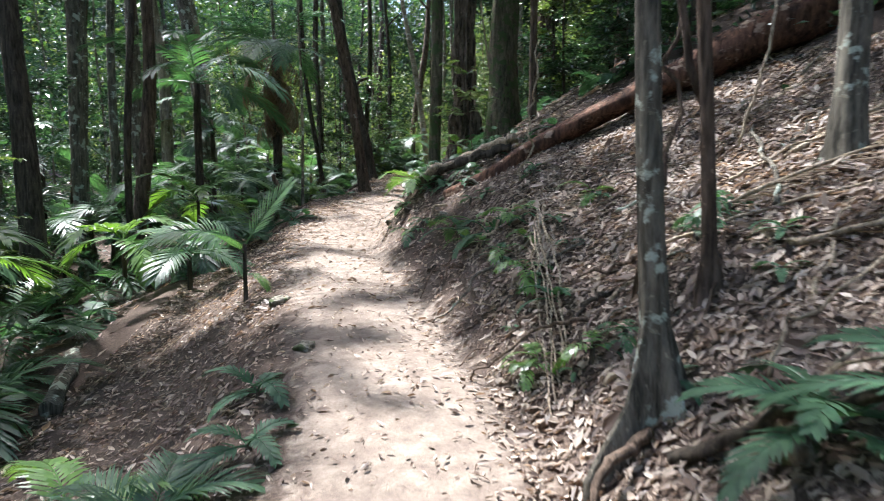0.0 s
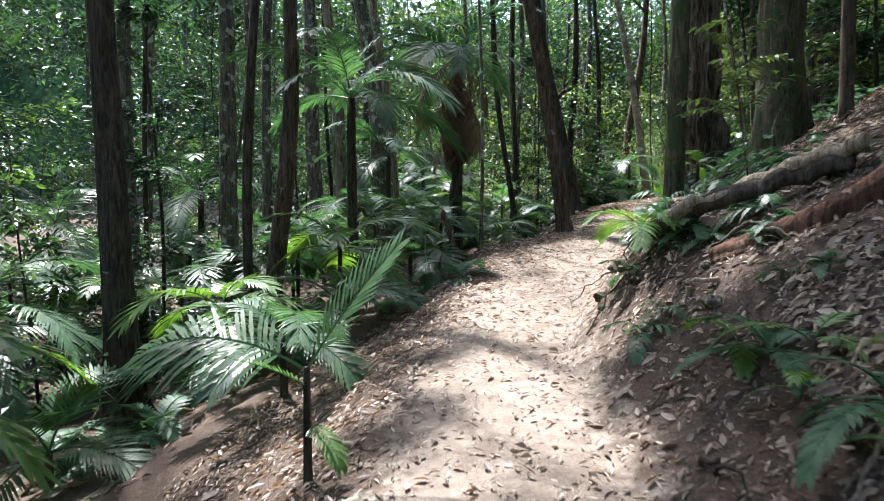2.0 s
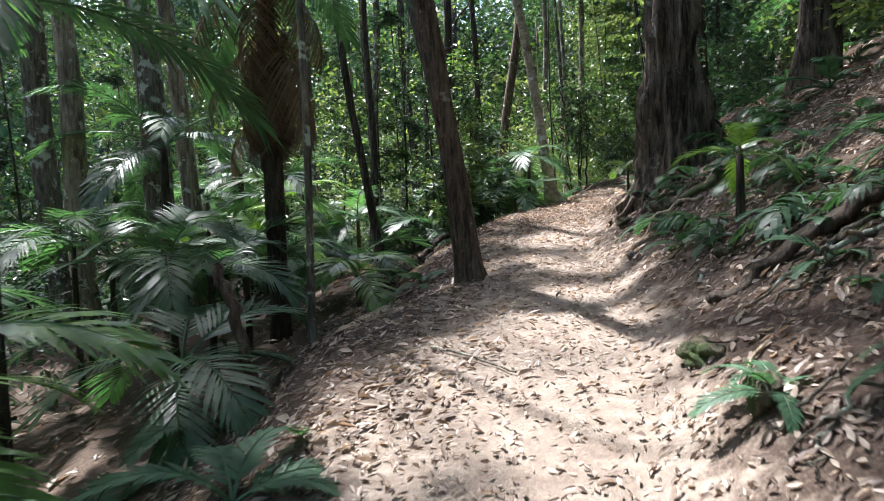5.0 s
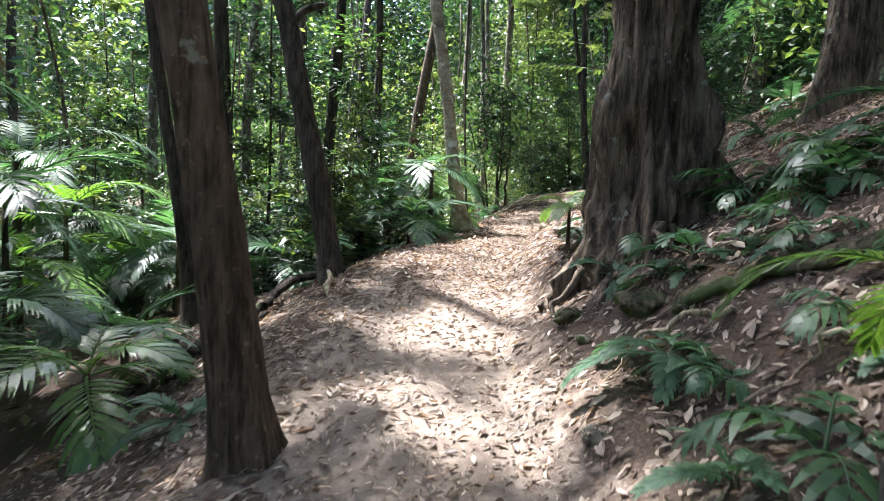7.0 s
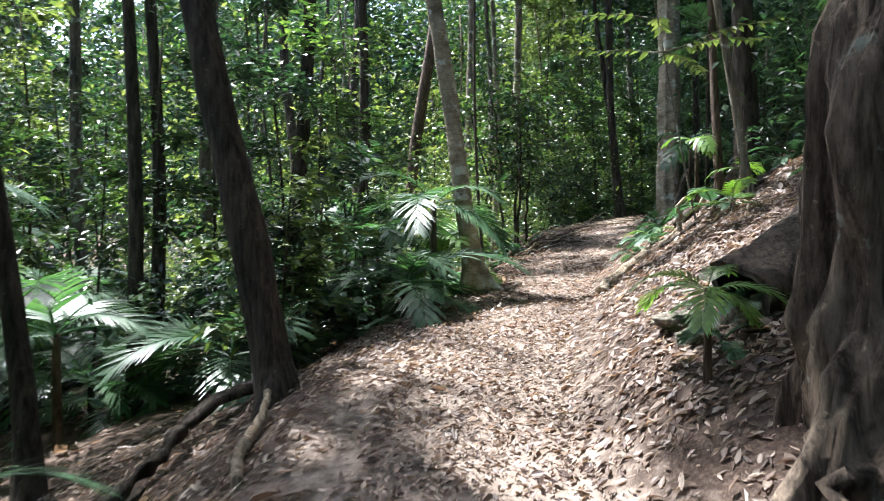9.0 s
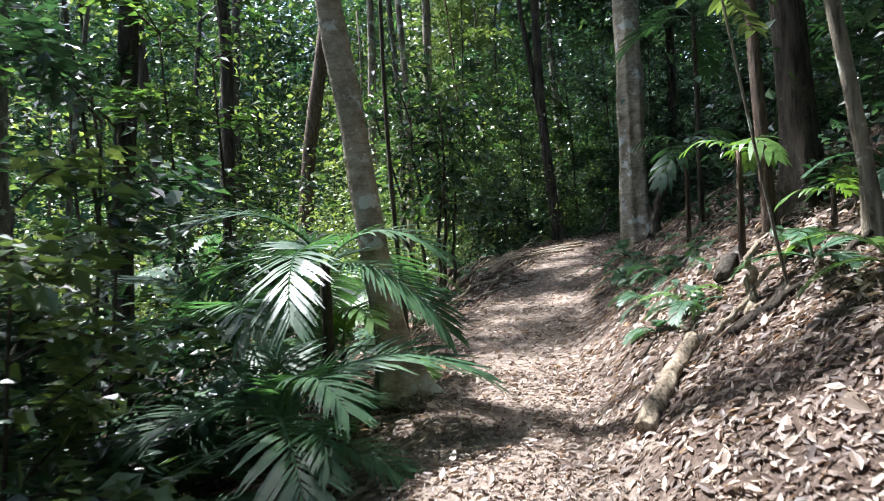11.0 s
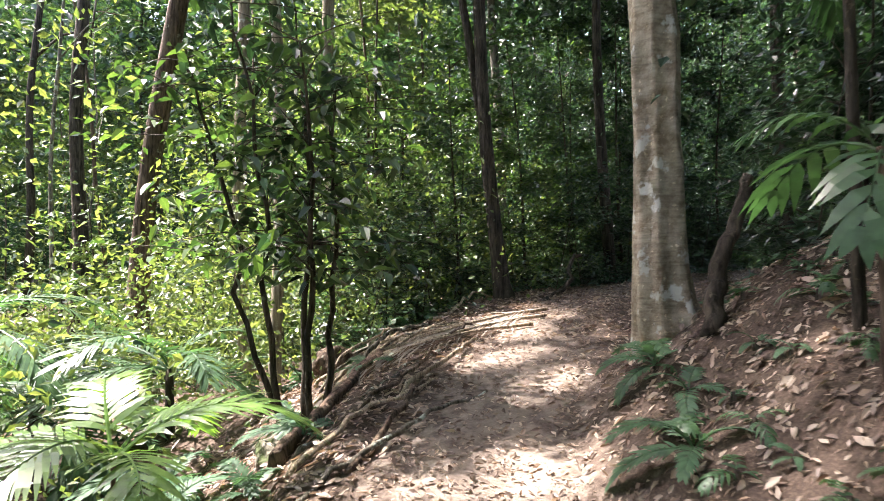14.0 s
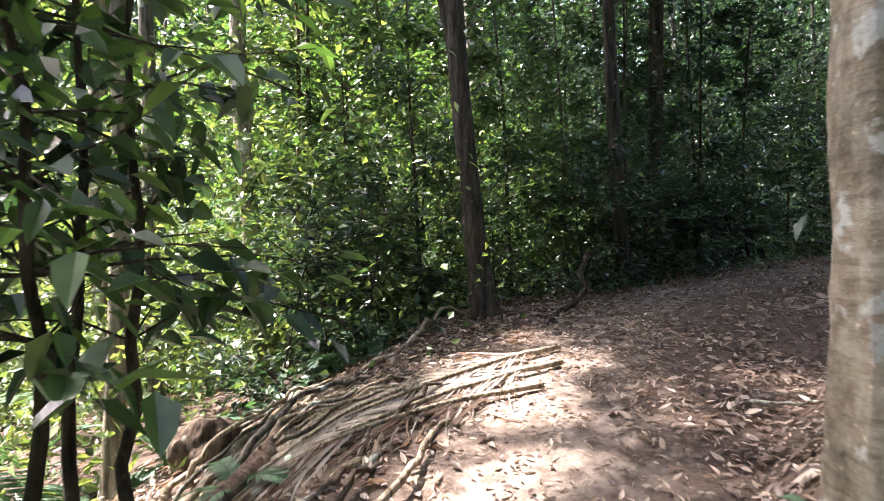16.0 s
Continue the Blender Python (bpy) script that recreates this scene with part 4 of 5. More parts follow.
# the many-stemmed shrub whose leaves hang over the trail
def many_stemmed_shrub(x, y):
    base = thing("shrub", (x, y, height(x, y)), "many-stemmed shrub with dark stems and large drooping leaves", "shrub")
    rng = rng_of(77)
    for k, (a, reach, tall) in enumerate(((2.9, 0.95, 2.9), (3.6, 0.6, 3.2), (1.7, 0.3, 3.4), (0.5, 0.3, 2.7), (4.6, 0.7, 2.8))):
        end = (math.cos(a) * reach, math.sin(a) * reach, tall)
        pts = curve_points((0.03 * math.cos(a), 0.03 * math.sin(a), -0.1), end, 14, 0.0, 0.045, 200 + k)
        pts[1:6, :2] += np.array([math.cos(a), math.sin(a)]) * (0.16 if k < 2 else 0.07)
        stem = part("stem", mesh_of("stem", *tube(pts, np.linspace(0.03, 0.008, 14), 8, 0.08, k), BARK_DARK), base)
        roots, ways, twigs, total, faces = [], [], [], 0, []
        for t in range(34):
            i = rng.integers(6, 14)
            b, r = rng.uniform(0, 6.3), rng.uniform(0.25, 1.0)
            tip = pts[i] + (math.cos(b) * r, math.sin(b) * r, rng.uniform(-0.15, 0.35))
            tv, tf = tube(curve_points(pts[i], tip, 4, -0.04, 0.03, t), np.linspace(0.006, 0.002, 4), 4, 0.0, t, cap=False)
            twigs.append(tv)
            faces += [tuple(q + total for q in f) for f in tf]
            total += len(tv)
            for q in np.linspace(0.25, 1.0, 9):
                roots.append(pts[i] * (1 - q) + tip * q + rng.normal(size=3) * 0.05)
                ways.append((math.cos(b) * 0.7 + rng.normal() * 0.8, math.sin(b) * 0.7 + rng.normal() * 0.8, -0.35 + rng.normal() * 0.35))
        c = np.array(roots)
        v, f = blades(c, np.array(ways), np.tile((0.0, 0.0, 1.0), (len(c), 1)) + rng.normal(size=(len(c), 3)) * 0.45, rng.uniform(0.07, 0.17, len(c)), rng.uniform(0.022, 0.045, len(c)), 0.25)
        part("leaves", mesh_of("leaves", v, f, LEAF_DARK if k % 2 else LEAF_MID, False), stem)
        part("twig", mesh_of("twig", np.vstack(twigs), faces, BARK_DARK), stem)["kind"] = "stuff"


many_stemmed_shrub(0.62, 26.9)


def sprig_tree(x, y, tall, lean, twigs, reach, leaf, radius, bark, label, seed):
    """A thin young tree with a few level twigs near its top, each with a row of leaves on both sides."""
    base = thing("sapling", (x, y, height(x, y)), label, "sapling", "saplings")
    rng = rng_of(seed)
    line = stem_line(tall, lean, 0.03, seed, 16)
    part("stem", mesh_of("stem", *tube(line, np.linspace(radius, radius * 0.35, 16), 7, 0.05, seed), bark), base)
    for k in range(twigs):
        i = rng.integers(11, 16)
        a, r = rng.uniform(0, 6.3), reach * rng.uniform(0.5, 1.2)
        pts = curve_points(line[i], line[i] + (math.cos(a) * r, math.sin(a) * r, rng.uniform(-0.05, 0.25)), 7, -0.04, 0.03, seed + k)
        twig = part("twig", mesh_of("twig", *tube(pts, np.linspace(0.006, 0.002, 7), 5, 0.0, k), bark), base)
        u = np.linspace(0.2, 1.0, 11)
        n = 22
        c = np.repeat(np.stack([np.interp(u * 6, range(7), pts[:, m]) for m in range(3)], 1), 2, axis=0)
        turn = a + np.tile((0.9, -0.9), 11) + rng.normal(size=n) * 0.2
        way = np.stack([np.cos(turn), np.sin(turn), -0.15 + rng.normal(size=n) * 0.15], 1)
        v, f = blades(c, way, np.tile((0.0, 0.0, 1.0), (n, 1)) + rng.normal(size=(n, 3)) * 0.2, leaf * rng.uniform(0.7, 1.2, n), leaf * rng.uniform(0.18, 0.26, n), 0.2)
        part("leaf", mesh_of("leaf", v, f, LEAF_BRIGHT, False), twig)["kind"] = "stuff"


sprig_tree(1.45, 20.9, 2.9, (-0.2, 0.05), 16, 1.0, 0.12, 0.013, BARK_PALE, "thin leaning yellowish sapling with level sprays of leaves", 1401)
sprig_tree(0.5, 10.0, 1.5, (-0.1, 0.0), 13, 0.5, 0.1, 0.011, BARK_BROWN, "thin sapling with bright sprays of leaves on the bank", 1402)
sprig_tree(-4.6, 5.6, 2.4, (0.05, 0.05), 22, 0.8, 0.1, 0.016, BARK_DARK, "leafy sapling with bright sprays below the trail", 1404)


# ---- logs, branches, roots and stones ----
def log(name, start, end, r0, r1, mat, label, seed, sag=0.0, wander=0.04, category="log", sides=16, lift=None, group=""):
    """A fallen stem from place to place; heights above the ground are given as the third number."""
    a = np.array((start[0], start[1], height(start[0], start[1]) + start[2]))
    b = np.array((end[0], end[1], height(end[0], end[1]) + end[2]))
    pts = curve_points((0, 0, 0), b - a, 18, sag, wander, seed)
    v, f = tube(pts, np.linspace(r0, r1, 18) * (1 + 0.08 * np.sin(np.linspace(0, 2.5 * np.linalg.norm(b - a), 18) + seed)), sides, min(0.13, 0.05 + 0.06 * float(np.linalg.norm(b - a))), seed)
    return single(name, mesh_of(name, v, f, mat), tuple(a), label, category, group)


log("fallen_log", (0.05, 8.2, 0.0), (4.4, 6.5, 0.18), 0.07, 0.25, BARK_RED, "big rotten reddish fallen log lying up the slope", 301, -0.1, 0.05, sides=24)
log("fallen_log", (-0.22, 8.7, 0.14), (0.95, 8.3, 0.16), 0.055, 0.07, WOOD_PALE, "weathered pale log lying on the bank", 302)
log("fallen_log", (-0.32, 8.85, 0.03), (0.9, 8.35, 0.05), 0.055, 0.06, BARK_DARK, "brown rotten log lying on the bank", 303)
log("fallen_branch", (-3.35, 5.3, 0.06), (-5.4, 9.9, 0.12), 0.075, 0.05, BARK_GREY, "long fallen grey branch down the slope", 304, 0.0, 0.05, "branch")
log("fallen_branch", (-4.2, 8.9, 0.05), (-7.5, 9.6, 0.1), 0.04, 0.03, BARK_GREY, "fallen grey branch on the lower slope", 305, 0, 0.05, "branch", 10)
log("edging_log", (-3.5, 12.6, 0.06), (-2.5, 14.3, 0.04), 0.075, 0.06, WOOD_PALE, "half-buried weathered log along the trail edge", 306, -0.05, 0.02)
log("fallen_log", (-0.3, 12.7, 0.03), (0.5, 12.25, 0.12), 0.035, 0.05, BARK_DARK, "dark rotten log in the bank", 307)
log("fallen_log", (0.3, 15.55, 0.04), (1.15, 14.7, 0.0), 0.045, 0.055, MOSSY, "mossy log in the bank below a big tree", 308)
log("fallen_branch", (-1.85, 17.9, 0.03), (-2.1, 19.5, 0.12), 0.03, 0.026, WOOD_PALE, "bleached stick lying at the trail edge", 309, 0, 0.02, "branch", 9)
log("fallen_log", (-2.95, 17.6, 0.03), (-2.35, 20.0, 0.1), 0.06, 0.05, BARK_DARK, "dark root-like log along the trail edge", 310, -0.08, 0.07)
log("fallen_log", (-3.2, 16.6, 0.02), (-2.6, 18.6, 0.06), 0.035, 0.03, BARK_DARK, "dark fallen branch along the trail edge", 311, -0.05, 0.06)
log("fallen_log", (0.52, 20.72, 0.045), (1.09, 21.24, 0.05), 0.05, 0.042, WOOD_PALE, "short pale chunk of wood on the trail edge", 312, 0, 0.01)


def hollow_log(start, end, r, wall, mat, label, seed):
    """A rotten log that is open at both ends, with a thick uneven wall."""
    a = np.array((start[0], start[1], height(start[0], start[1]) + start[2]))
    b = np.array((end[0], end[1], height(end[0], end[1]) + end[2]))
    pts = curve_points((0, 0, 0), b - a, 12, 0.0, 0.03, seed)
    n = 28
    outer, faces = tube(pts, np.full(12, r), n, 0.12, seed, cap=False)
    inner, _ = tube(pts, np.full(12, r - wall), n, 0.12, seed, cap=False)
    m = len(outer)
    faces = list(faces) + [tuple(m + i for i in reversed(f)) for f in faces]
    for k in (0, 11):
        faces += [(k * n + j, k * n + (j + 1) % n, m + k * n + (j + 1) % n, m + k * n + j) for j in range(n)]
    return single("hollow_log", mesh_of("hollow_log", np.vstack([outer, inner]), faces, mat), tuple(a), label, "log")


hollow_log((0.55, 18.25, 0.16), (1.7, 18.95, 0.14), 0.17, 0.04, BARK_DARK, "dark hollow rotten log in the bank behind the big tree", 313)
log("fallen_log", (0.28, 18.35, 0.02), (0.72, 18.2, 0.03), 0.05, 0.06, BARK_GREY, "grey weathered chunk of wood below a hollow log", 331, 0, 0.01)
log("fallen_log", (1.15, 20.95, 0.02), (2.3, 21.0, 0.05), 0.04, 0.025, BARK_DARK, "dark broken branch on the leafy slope", 314, 0, 0.04)
log("fallen_branch", (1.6, 21.7, 0.05), (2.7, 22.9, 0.1), 0.05, 0.04, BARK_DARK, "dark fallen branch on the shaded slope", 315, 0, 0.04, "branch", 10)
log("edging_log", (0.35, 25.9, 0.05), (1.55, 28.3, 0.05), 0.06, 0.05, BARK_BROWN, "half-buried log along the lower trail edge", 316, -0.05, 0.05)
log("fallen_branch", (1.35, 3.9, 0.04), (2.6, 3.1, 0.06), 0.012, 0.008, WOOD_PALE, "thin pale stick lying on the slope", 317, 0, 0.02, "branch", 6)
log("fallen_branch", (1.9, 3.6, 0.02), (2.5, 5.2, 0.06), 0.02, 0.012, BARK_GREY, "fallen grey stick lying on the slope", 318, 0, 0.03, "branch", 7)
log("fallen_branch", (2.3, 5.0, 0.05), (2.75, 5.3, 1.1), 0.014, 0.01, WOOD_PALE, "pale stick leaning over the slope", 319, 0, 0.03, "branch", 6)
log("fallen_branch", (0.9, 2.4, 0.02), (1.75, 1.75, 0.02), 0.03, 0.02, BARK_DARK, "dark exposed root on the slope", 320, -0.02, 0.04, "root", 8)
log("exposed_root", (0.88, 2.6, 0.03), (0.55, 2.25, 0.0), 0.03, 0.012, BARK_BROWN, "exposed tree root in the litter", 321, -0.03, 0.03, "root", 8)
log("broken_stub", (-3.05, 12.85, 0.0), (-3.4, 13.0, 1.05), 0.03, 0.045, BARK_BROWN, "broken dead leaning stub at the trail edge", 322, 0, 0.03, "stub", 9)
log("broken_stub", (2.85, 25.0, 0.0), (3.25, 25.1, 0.75), 0.06, 0.035, BARK_DARK, "dark broken stub leaning on a trunk", 323, 0, 0.03, "stub", 9)
log("broken_branch", (1.3, 21.0, 0.0), (1.42, 21.08, 0.3), 0.035, 0.012, WOOD_PALE, "broken bleached branch end standing in the litter", 327, 0, 0.03, "branch", 9)
log("broken_branch", (1.15, 21.1, 0.02), (1.62, 21.0, 0.2), 0.018, 0.01, WOOD_PALE, "bleached splintered branch in the litter", 328, 0.02, 0.02, "branch", 7)
log("fallen_log", (1.1, 21.2, 0.02), (1.9, 21.25, 0.05), 0.035, 0.028, BARK_DARK, "dark rotten log bit in the litter", 329, 0, 0.03)
log("fallen_log", (1.3, 20.85, 0.02), (2.0, 20.75, 0.03), 0.03, 0.022, BARK_DARK, "dark rotten log bit in the litter", 330, 0, 0.03)
log("vine", (1.1, 3.6, 0.0), (1.45, 3.5, 2.8), 0.012, 0.012, BARK_BROWN, "hanging brown vine between trees", 324, 0.3, 0.08, "vine", 6)
log("vine", (0.75, 7.2, 0.0), (1.05, 7.0, 1.5), 0.012, 0.01, WOOD_PALE, "pale dead vine over the log", 325, 0.1, 0.08, "vine", 6)
log("vine", (3.6, 29.0, 0.0), (4.5, 29.6, 0.5), 0.03, 0.02, BARK_DARK, "looped dark vine at the foot of a tree", 326, 0.25, 0.1, "vine", 7)
for k in range(16):
    r = rng_of(400 + k)
    y = 25.6 + k * 0.27
    x = float(np.interp(y, [25, 27.5, 30], [0.55, 1.4, 2.7])) + r.uniform(-0.1, 0.35)
    log("exposed_root", (x - r.uniform(0.2, 0.6), y - 0.6, 0.0), (x + r.uniform(0.5, 1.1), y + r.uniform(0.3, 0.9), 0.005), 0.022, 0.012, [BARK_GREY, BARK_BROWN, WOOD_PALE][k % 3],
        "exposed root or fallen stick across the trail edge", 420 + k, -0.03, 0.05, "root", 7, group="roots at the trail edge")
for k in range(34):
    r = rng_of(440 + k)
    x0, y0 = r.uniform(0.8, 1.15), r.uniform(27.7, 28.5)
    log("exposed_root", (x0, y0, 0.03), (x0 + r.uniform(0.9, 1.5), y0 + r.uniform(0.1, 0.8), 0.01), r.uniform(0.012, 0.028), 0.008, [WOOD_PALE, WOOD_PALE, WOOD_PALE, BARK_GREY][k % 4], "long bleached root along the trail edge", 460 + k, -0.06, 0.05, "root", 7, group="roots at the trail edge")
for k in range(5):
    r = rng_of(480 + k)
    log("dead_stalk", (0.74 + 0.03 * k, 5.3 + 0.08 * k, 0.10 + 0.02 * k), (0.56 + 0.04 * k, 3.1 + 0.12 * k, 0.02), 0.007, 0.006, WOOD_PALE, "pale dead palm stalk hanging down the bank", 490 + k, -0.08, 0.02, "stalk", 6, group="dead stalks")
for k, (x0, y0, z0, x1, y1) in enumerate(((0.25, 16.8, 0.05, -0.2, 16.45), (0.35, 16.65, 0.06, 0.1, 16.2), (0.2, 16.95, 0.05, -0.25, 16.8), (0.6, 16.6, 0.06, 0.55, 16.1))):
    log("buttress_root", (x0, y0, z0), (x1, y1, -0.05), 0.045, 0.012, BARK_BUTTRESS, "gnarled root at the foot of the big buttressed tree", 540 + k, -0.04, 0.07, "root", 9, group="roots of the big tree")
for k in range(54):
    r = rng_of(2500 + k)
    y = r.uniform(3.5, 15.5)
    c = TRAIL[np.abs(TRAIL[:, 1] - y).argmin()]
    x = c[0] + r.uniform(1.1, 1.9)
    log("exposed_root", (x, y, 0.02), (x - r.uniform(0.3, 0.7), y + r.uniform(-0.35, 0.35), 0.01), r.uniform(0.008, 0.022), 0.005, [BARK_GREY, BARK_BROWN, BARK_DARK, WOOD_PALE][k % 4], "thin root hanging down the earth bank", 520 + k, -0.05, 0.04, "root", 6, group="roots in the bank")
for k in range(44):
    r = rng_of(560 + k)
    y = r.uniform(2.5, 15.5)
    c = TRAIL[np.abs(TRAIL[:, 1] - y).argmin()]
    x, a, l = c[0] + r.uniform(0.8, 3.0), r.uniform(0, 6.3), r.uniform(0.2, 0.75)
    log("stick", (x, y, 0.02), (x + math.cos(a) * l, y + math.sin(a) * l, 0.03), r.uniform(0.006, 0.016), 0.004, [WOOD_PALE, BARK_GREY, BARK_BROWN, BARK_DARK][k % 4], "dead twig lying on the earth bank", 1000 + k, -0.02, 0.03, "stick", 5, group="sticks in the litter")
for k in range(42):
    r = rng_of(600 + k)
    y = r.uniform(1.5, 29)
    c = TRAIL[np.abs(TRAIL[:, 1] - y).argmin()]
    d = r.choice([-1, 1]) * r.uniform(0.7, 2.6)
    a = r.uniform(0, 6.3)
    l = r.uniform(0.25, 0.8)
    x = c[0] + d
    log("stick", (x, y, 0.012), (x + math.cos(a) * l, y + math.sin(a) * l, 0.015), 0.009, 0.005, [WOOD_PALE, BARK_GREY, BARK_BROWN][k % 3], "dead stick lying in the leaf litter", 640 + k, -0.01, 0.012, "stick", 5, group="sticks in the litter")


for k in range(26):
    r = rng_of(680 + k)
    x, y, a, l = r.uniform(1.0, 3.4), r.uniform(1.6, 6.0), r.uniform(-0.5, 0.9), r.uniform(0.3, 1.2)
    log("stick", (x, y, 0.03), (x + math.cos(a) * l, y + math.sin(a) * l, 0.04), r.uniform(0.006, 0.016), 0.004, [WOOD_PALE, BARK_GREY, WOOD_PALE, BARK_BROWN][k % 4], "dead stick lying on the leafy slope", 1100 + k, -0.03, 0.04, "stick", 5, group="sticks in the litter")


def stone(x, y, size, mat, label, seed, sink=0.48, name="stone", category="stone", group=""):
    bm = bmesh.new()
    bmesh.ops.create_icosphere(bm, subdivisions=4, radius=0.85)
    off = Vector((seed * 3.1, seed * 1.7, 0))
    for v in bm.verts:
        v.co *= 1 + 0.45 * noise.noise(v.co * 1.3 + off) + 0.25 * noise.noise(v.co * 3.1 + off) + 0.12 * noise.noise(v.co * 8 + off)
        v.co = Vector((v.co.x * size[0], v.co.y * size[1], v.co.z * size[2]))
    me = bpy.data.meshes.new(name)
    bm.to_mesh(me)
    bm.free()
    me.materials.append(mat)
    me.polygons.foreach_set("use_smooth", [True] * len(me.polygons))
    return single(name, me, (x, y, height(x, y) + size[2] * (1 - 2 * sink)), label, category, group, seed * 47 % 360)


stone(1.22, 2.1, (0.13, 0.11, 0.09), STONE, "grey weathered stone in the litter", 1)
stone(-0.2, 8.95, (0.16, 0.12, 0.09), STONE, "mossy stone in the bank", 2)
stone(-0.42, 9.35, (0.17, 0.13, 0.1), STONE, "flat mossy stone in the bank", 3)
stone(-0.58, 9.8, (0.14, 0.12, 0.09), MOSSY, "mossy clod on the bank", 4, name="clod", category="clod")
stone(-0.5, 11.35, (0.14, 0.1, 0.09), MOSSY, "mossy clod at the trail edge", 5, name="clod", category="clod")
stone(-0.52, 12.05, (0.16, 0.12, 0.09), MOSSY, "mossy clod on the bank", 6, name="clod", category="clod")
stone(0.42, 18.55, (0.22, 0.14, 0.07), STONE, "flat stone in the slope", 7)
stone(0.25, 15.9, (0.2, 0.16, 0.1), MOSSY, "mossy clod at the foot of the big tree", 8, name="clod", category="clod")
stone(-0.1, 16.35, (0.14, 0.12, 0.08), MOSSY, "mossy clod at the foot of the big tree", 9, name="clod", category="clod")
stone(0.35, 26.5, (0.24, 0.16, 0.13), STONE, "pale boulder at the lower trail edge", 10)
stone(1.03, 28.72, (0.22, 0.2, 0.2), BARK_BROWN, "round brown boulder among roots", 11, 0.2)
stone(2.9, 25.0, (0.07, 0.05, 0.03), WOOD_PALE, "pale chip of stone by a trunk", 12)
stone(-1.55, 6.1, (0.17, 0.1, 0.06), STONE, "pale flat stone at the trail edge", 13)
stone(-1.0, 4.6, (0.12, 0.08, 0.05), STONE, "pale flat stone at the trail edge", 14)
stone(-2.2, 19.95, (0.15, 0.13, 0.12), BARK_RED, "reddish rotten stump end at the trail edge", 15, name="stump", category="stump")
for k in range(26):
    r = rng_of(900 + k)
    y = r.uniform(6.5, 16.0)
    c = TRAIL[np.abs(TRAIL[:, 1] - y).argmin()]
    s = r.uniform(0.04, 0.1)
    stone(c[0] + r.uniform(0.6, 1.7), y, (s, s * r.uniform(0.6, 0.9), s * 0.6), [STONE, MOSSY, BARK_DARK][k % 3], "small %s in the earth bank" % ["stone", "mossy clod", "dark clod of earth"][k % 3], 40 + k, 0.35, ["stone", "clod", "clod"][k % 3], ["stone", "clod", "clod"][k % 3], "clods in the bank")
# pale boulders added in the gully below, in place of its bright sunlit patches
for k, (x, y, s) in enumerate(((-10.5, 24.5, 0.9), (-12.5, 26.5, 1.1), (-9.2, 20.8, 0.6), (-7.5, 31.5, 0.9), (-5.2, 33.5, 0.8), (-13.5, 17.5, 0.9), (-11.0, 15.2, 0.7), (-3.0, 30.3, 0.5), (-1.4, 31.4, 0.6), (-0.8, 29.6, 0.4), (-2.2, 32.4, 0.7), (-5.9, 24.4, 0.6), (-6.8, 26.2, 0.8))):
    stone(x, y, (s, s * 0.8, s * 0.5), WOOD_PALE if k % 2 else STONE, "pale boulder added for a bright sunlit patch in the gully", 20 + k, group="boulders in the gully")

# dead fronds on the ground
def lying_frond(x, y, turn, length, pairs, leaf_len, bend, seed, mat, label, sweep=0.5, lift=0.03):
    """A fallen feather leaf draped over the ground: a thick midrib that curves by bend degrees, and swept leaflets."""
    rng = rng_of(seed)
    base = thing("dead_frond", (x, y, height(x, y)), label, "dead frond", "dead fronds")
    n = 16
    way = np.radians(turn + bend * np.linspace(0, 1, n))
    px = x + np.r_[0, np.cumsum(np.cos(way[1:]) * length / (n - 1))]
    py = y + np.r_[0, np.cumsum(np.sin(way[1:]) * length / (n - 1))]
    rib = np.stack([px, py, ground(px, py) + lift + 0.03 * np.sin(np.linspace(0, math.pi, n))], 1)
    origin = np.array((x, y, height(x, y)))
    part("midrib", mesh_of("midrib", *tube(rib - origin, np.linspace(0.02, 0.005, n), 6, 0.05, seed), WOOD_PALE), base)
    verts, faces = [], []
    for s in (-1, 1):
        for k in range(pairs):
            q = (0.12 + 0.88 * (k + rng.uniform(0, 0.8)) / pairs) * (n - 1)
            i = min(int(q), n - 2)
            root = rib[i] + (rib[i + 1] - rib[i]) * (q - i)
            a = way[i] + s * sweep * rng.uniform(0.5, 1.4)
            size = leaf_len * rng.uniform(0.6, 1.15)
            curl = rng.normal() * 0.25
            row = []
            for v in (0.0, 0.35, 0.7, 1.0):
                c = root[:2] + np.array((math.cos(a + curl * v), math.sin(a + curl * v))) * size * v
                z = float(ground(c[0], c[1])[0]) + lift * (1 - v) + 0.012 + rng.uniform(0, 0.02)
                side = np.array((-math.sin(a), math.cos(a), 0.0)) * 0.0055 * (1.0 if 0 < v < 1 else 0.4)
                row += [np.array((c[0], c[1], z)) + side, np.array((c[0], c[1], z + 0.006)) - side]
            t = len(verts)
            verts += [r - origin for r in row]
            faces += [(t + 2 * m, t + 2 * m + 2, t + 2 * m + 3, t + 2 * m + 1) for m in range(3)]
    part("leaflet", mesh_of("leaflet", np.array(verts), faces, mat, False), base)["kind"] = "stuff"
    return base


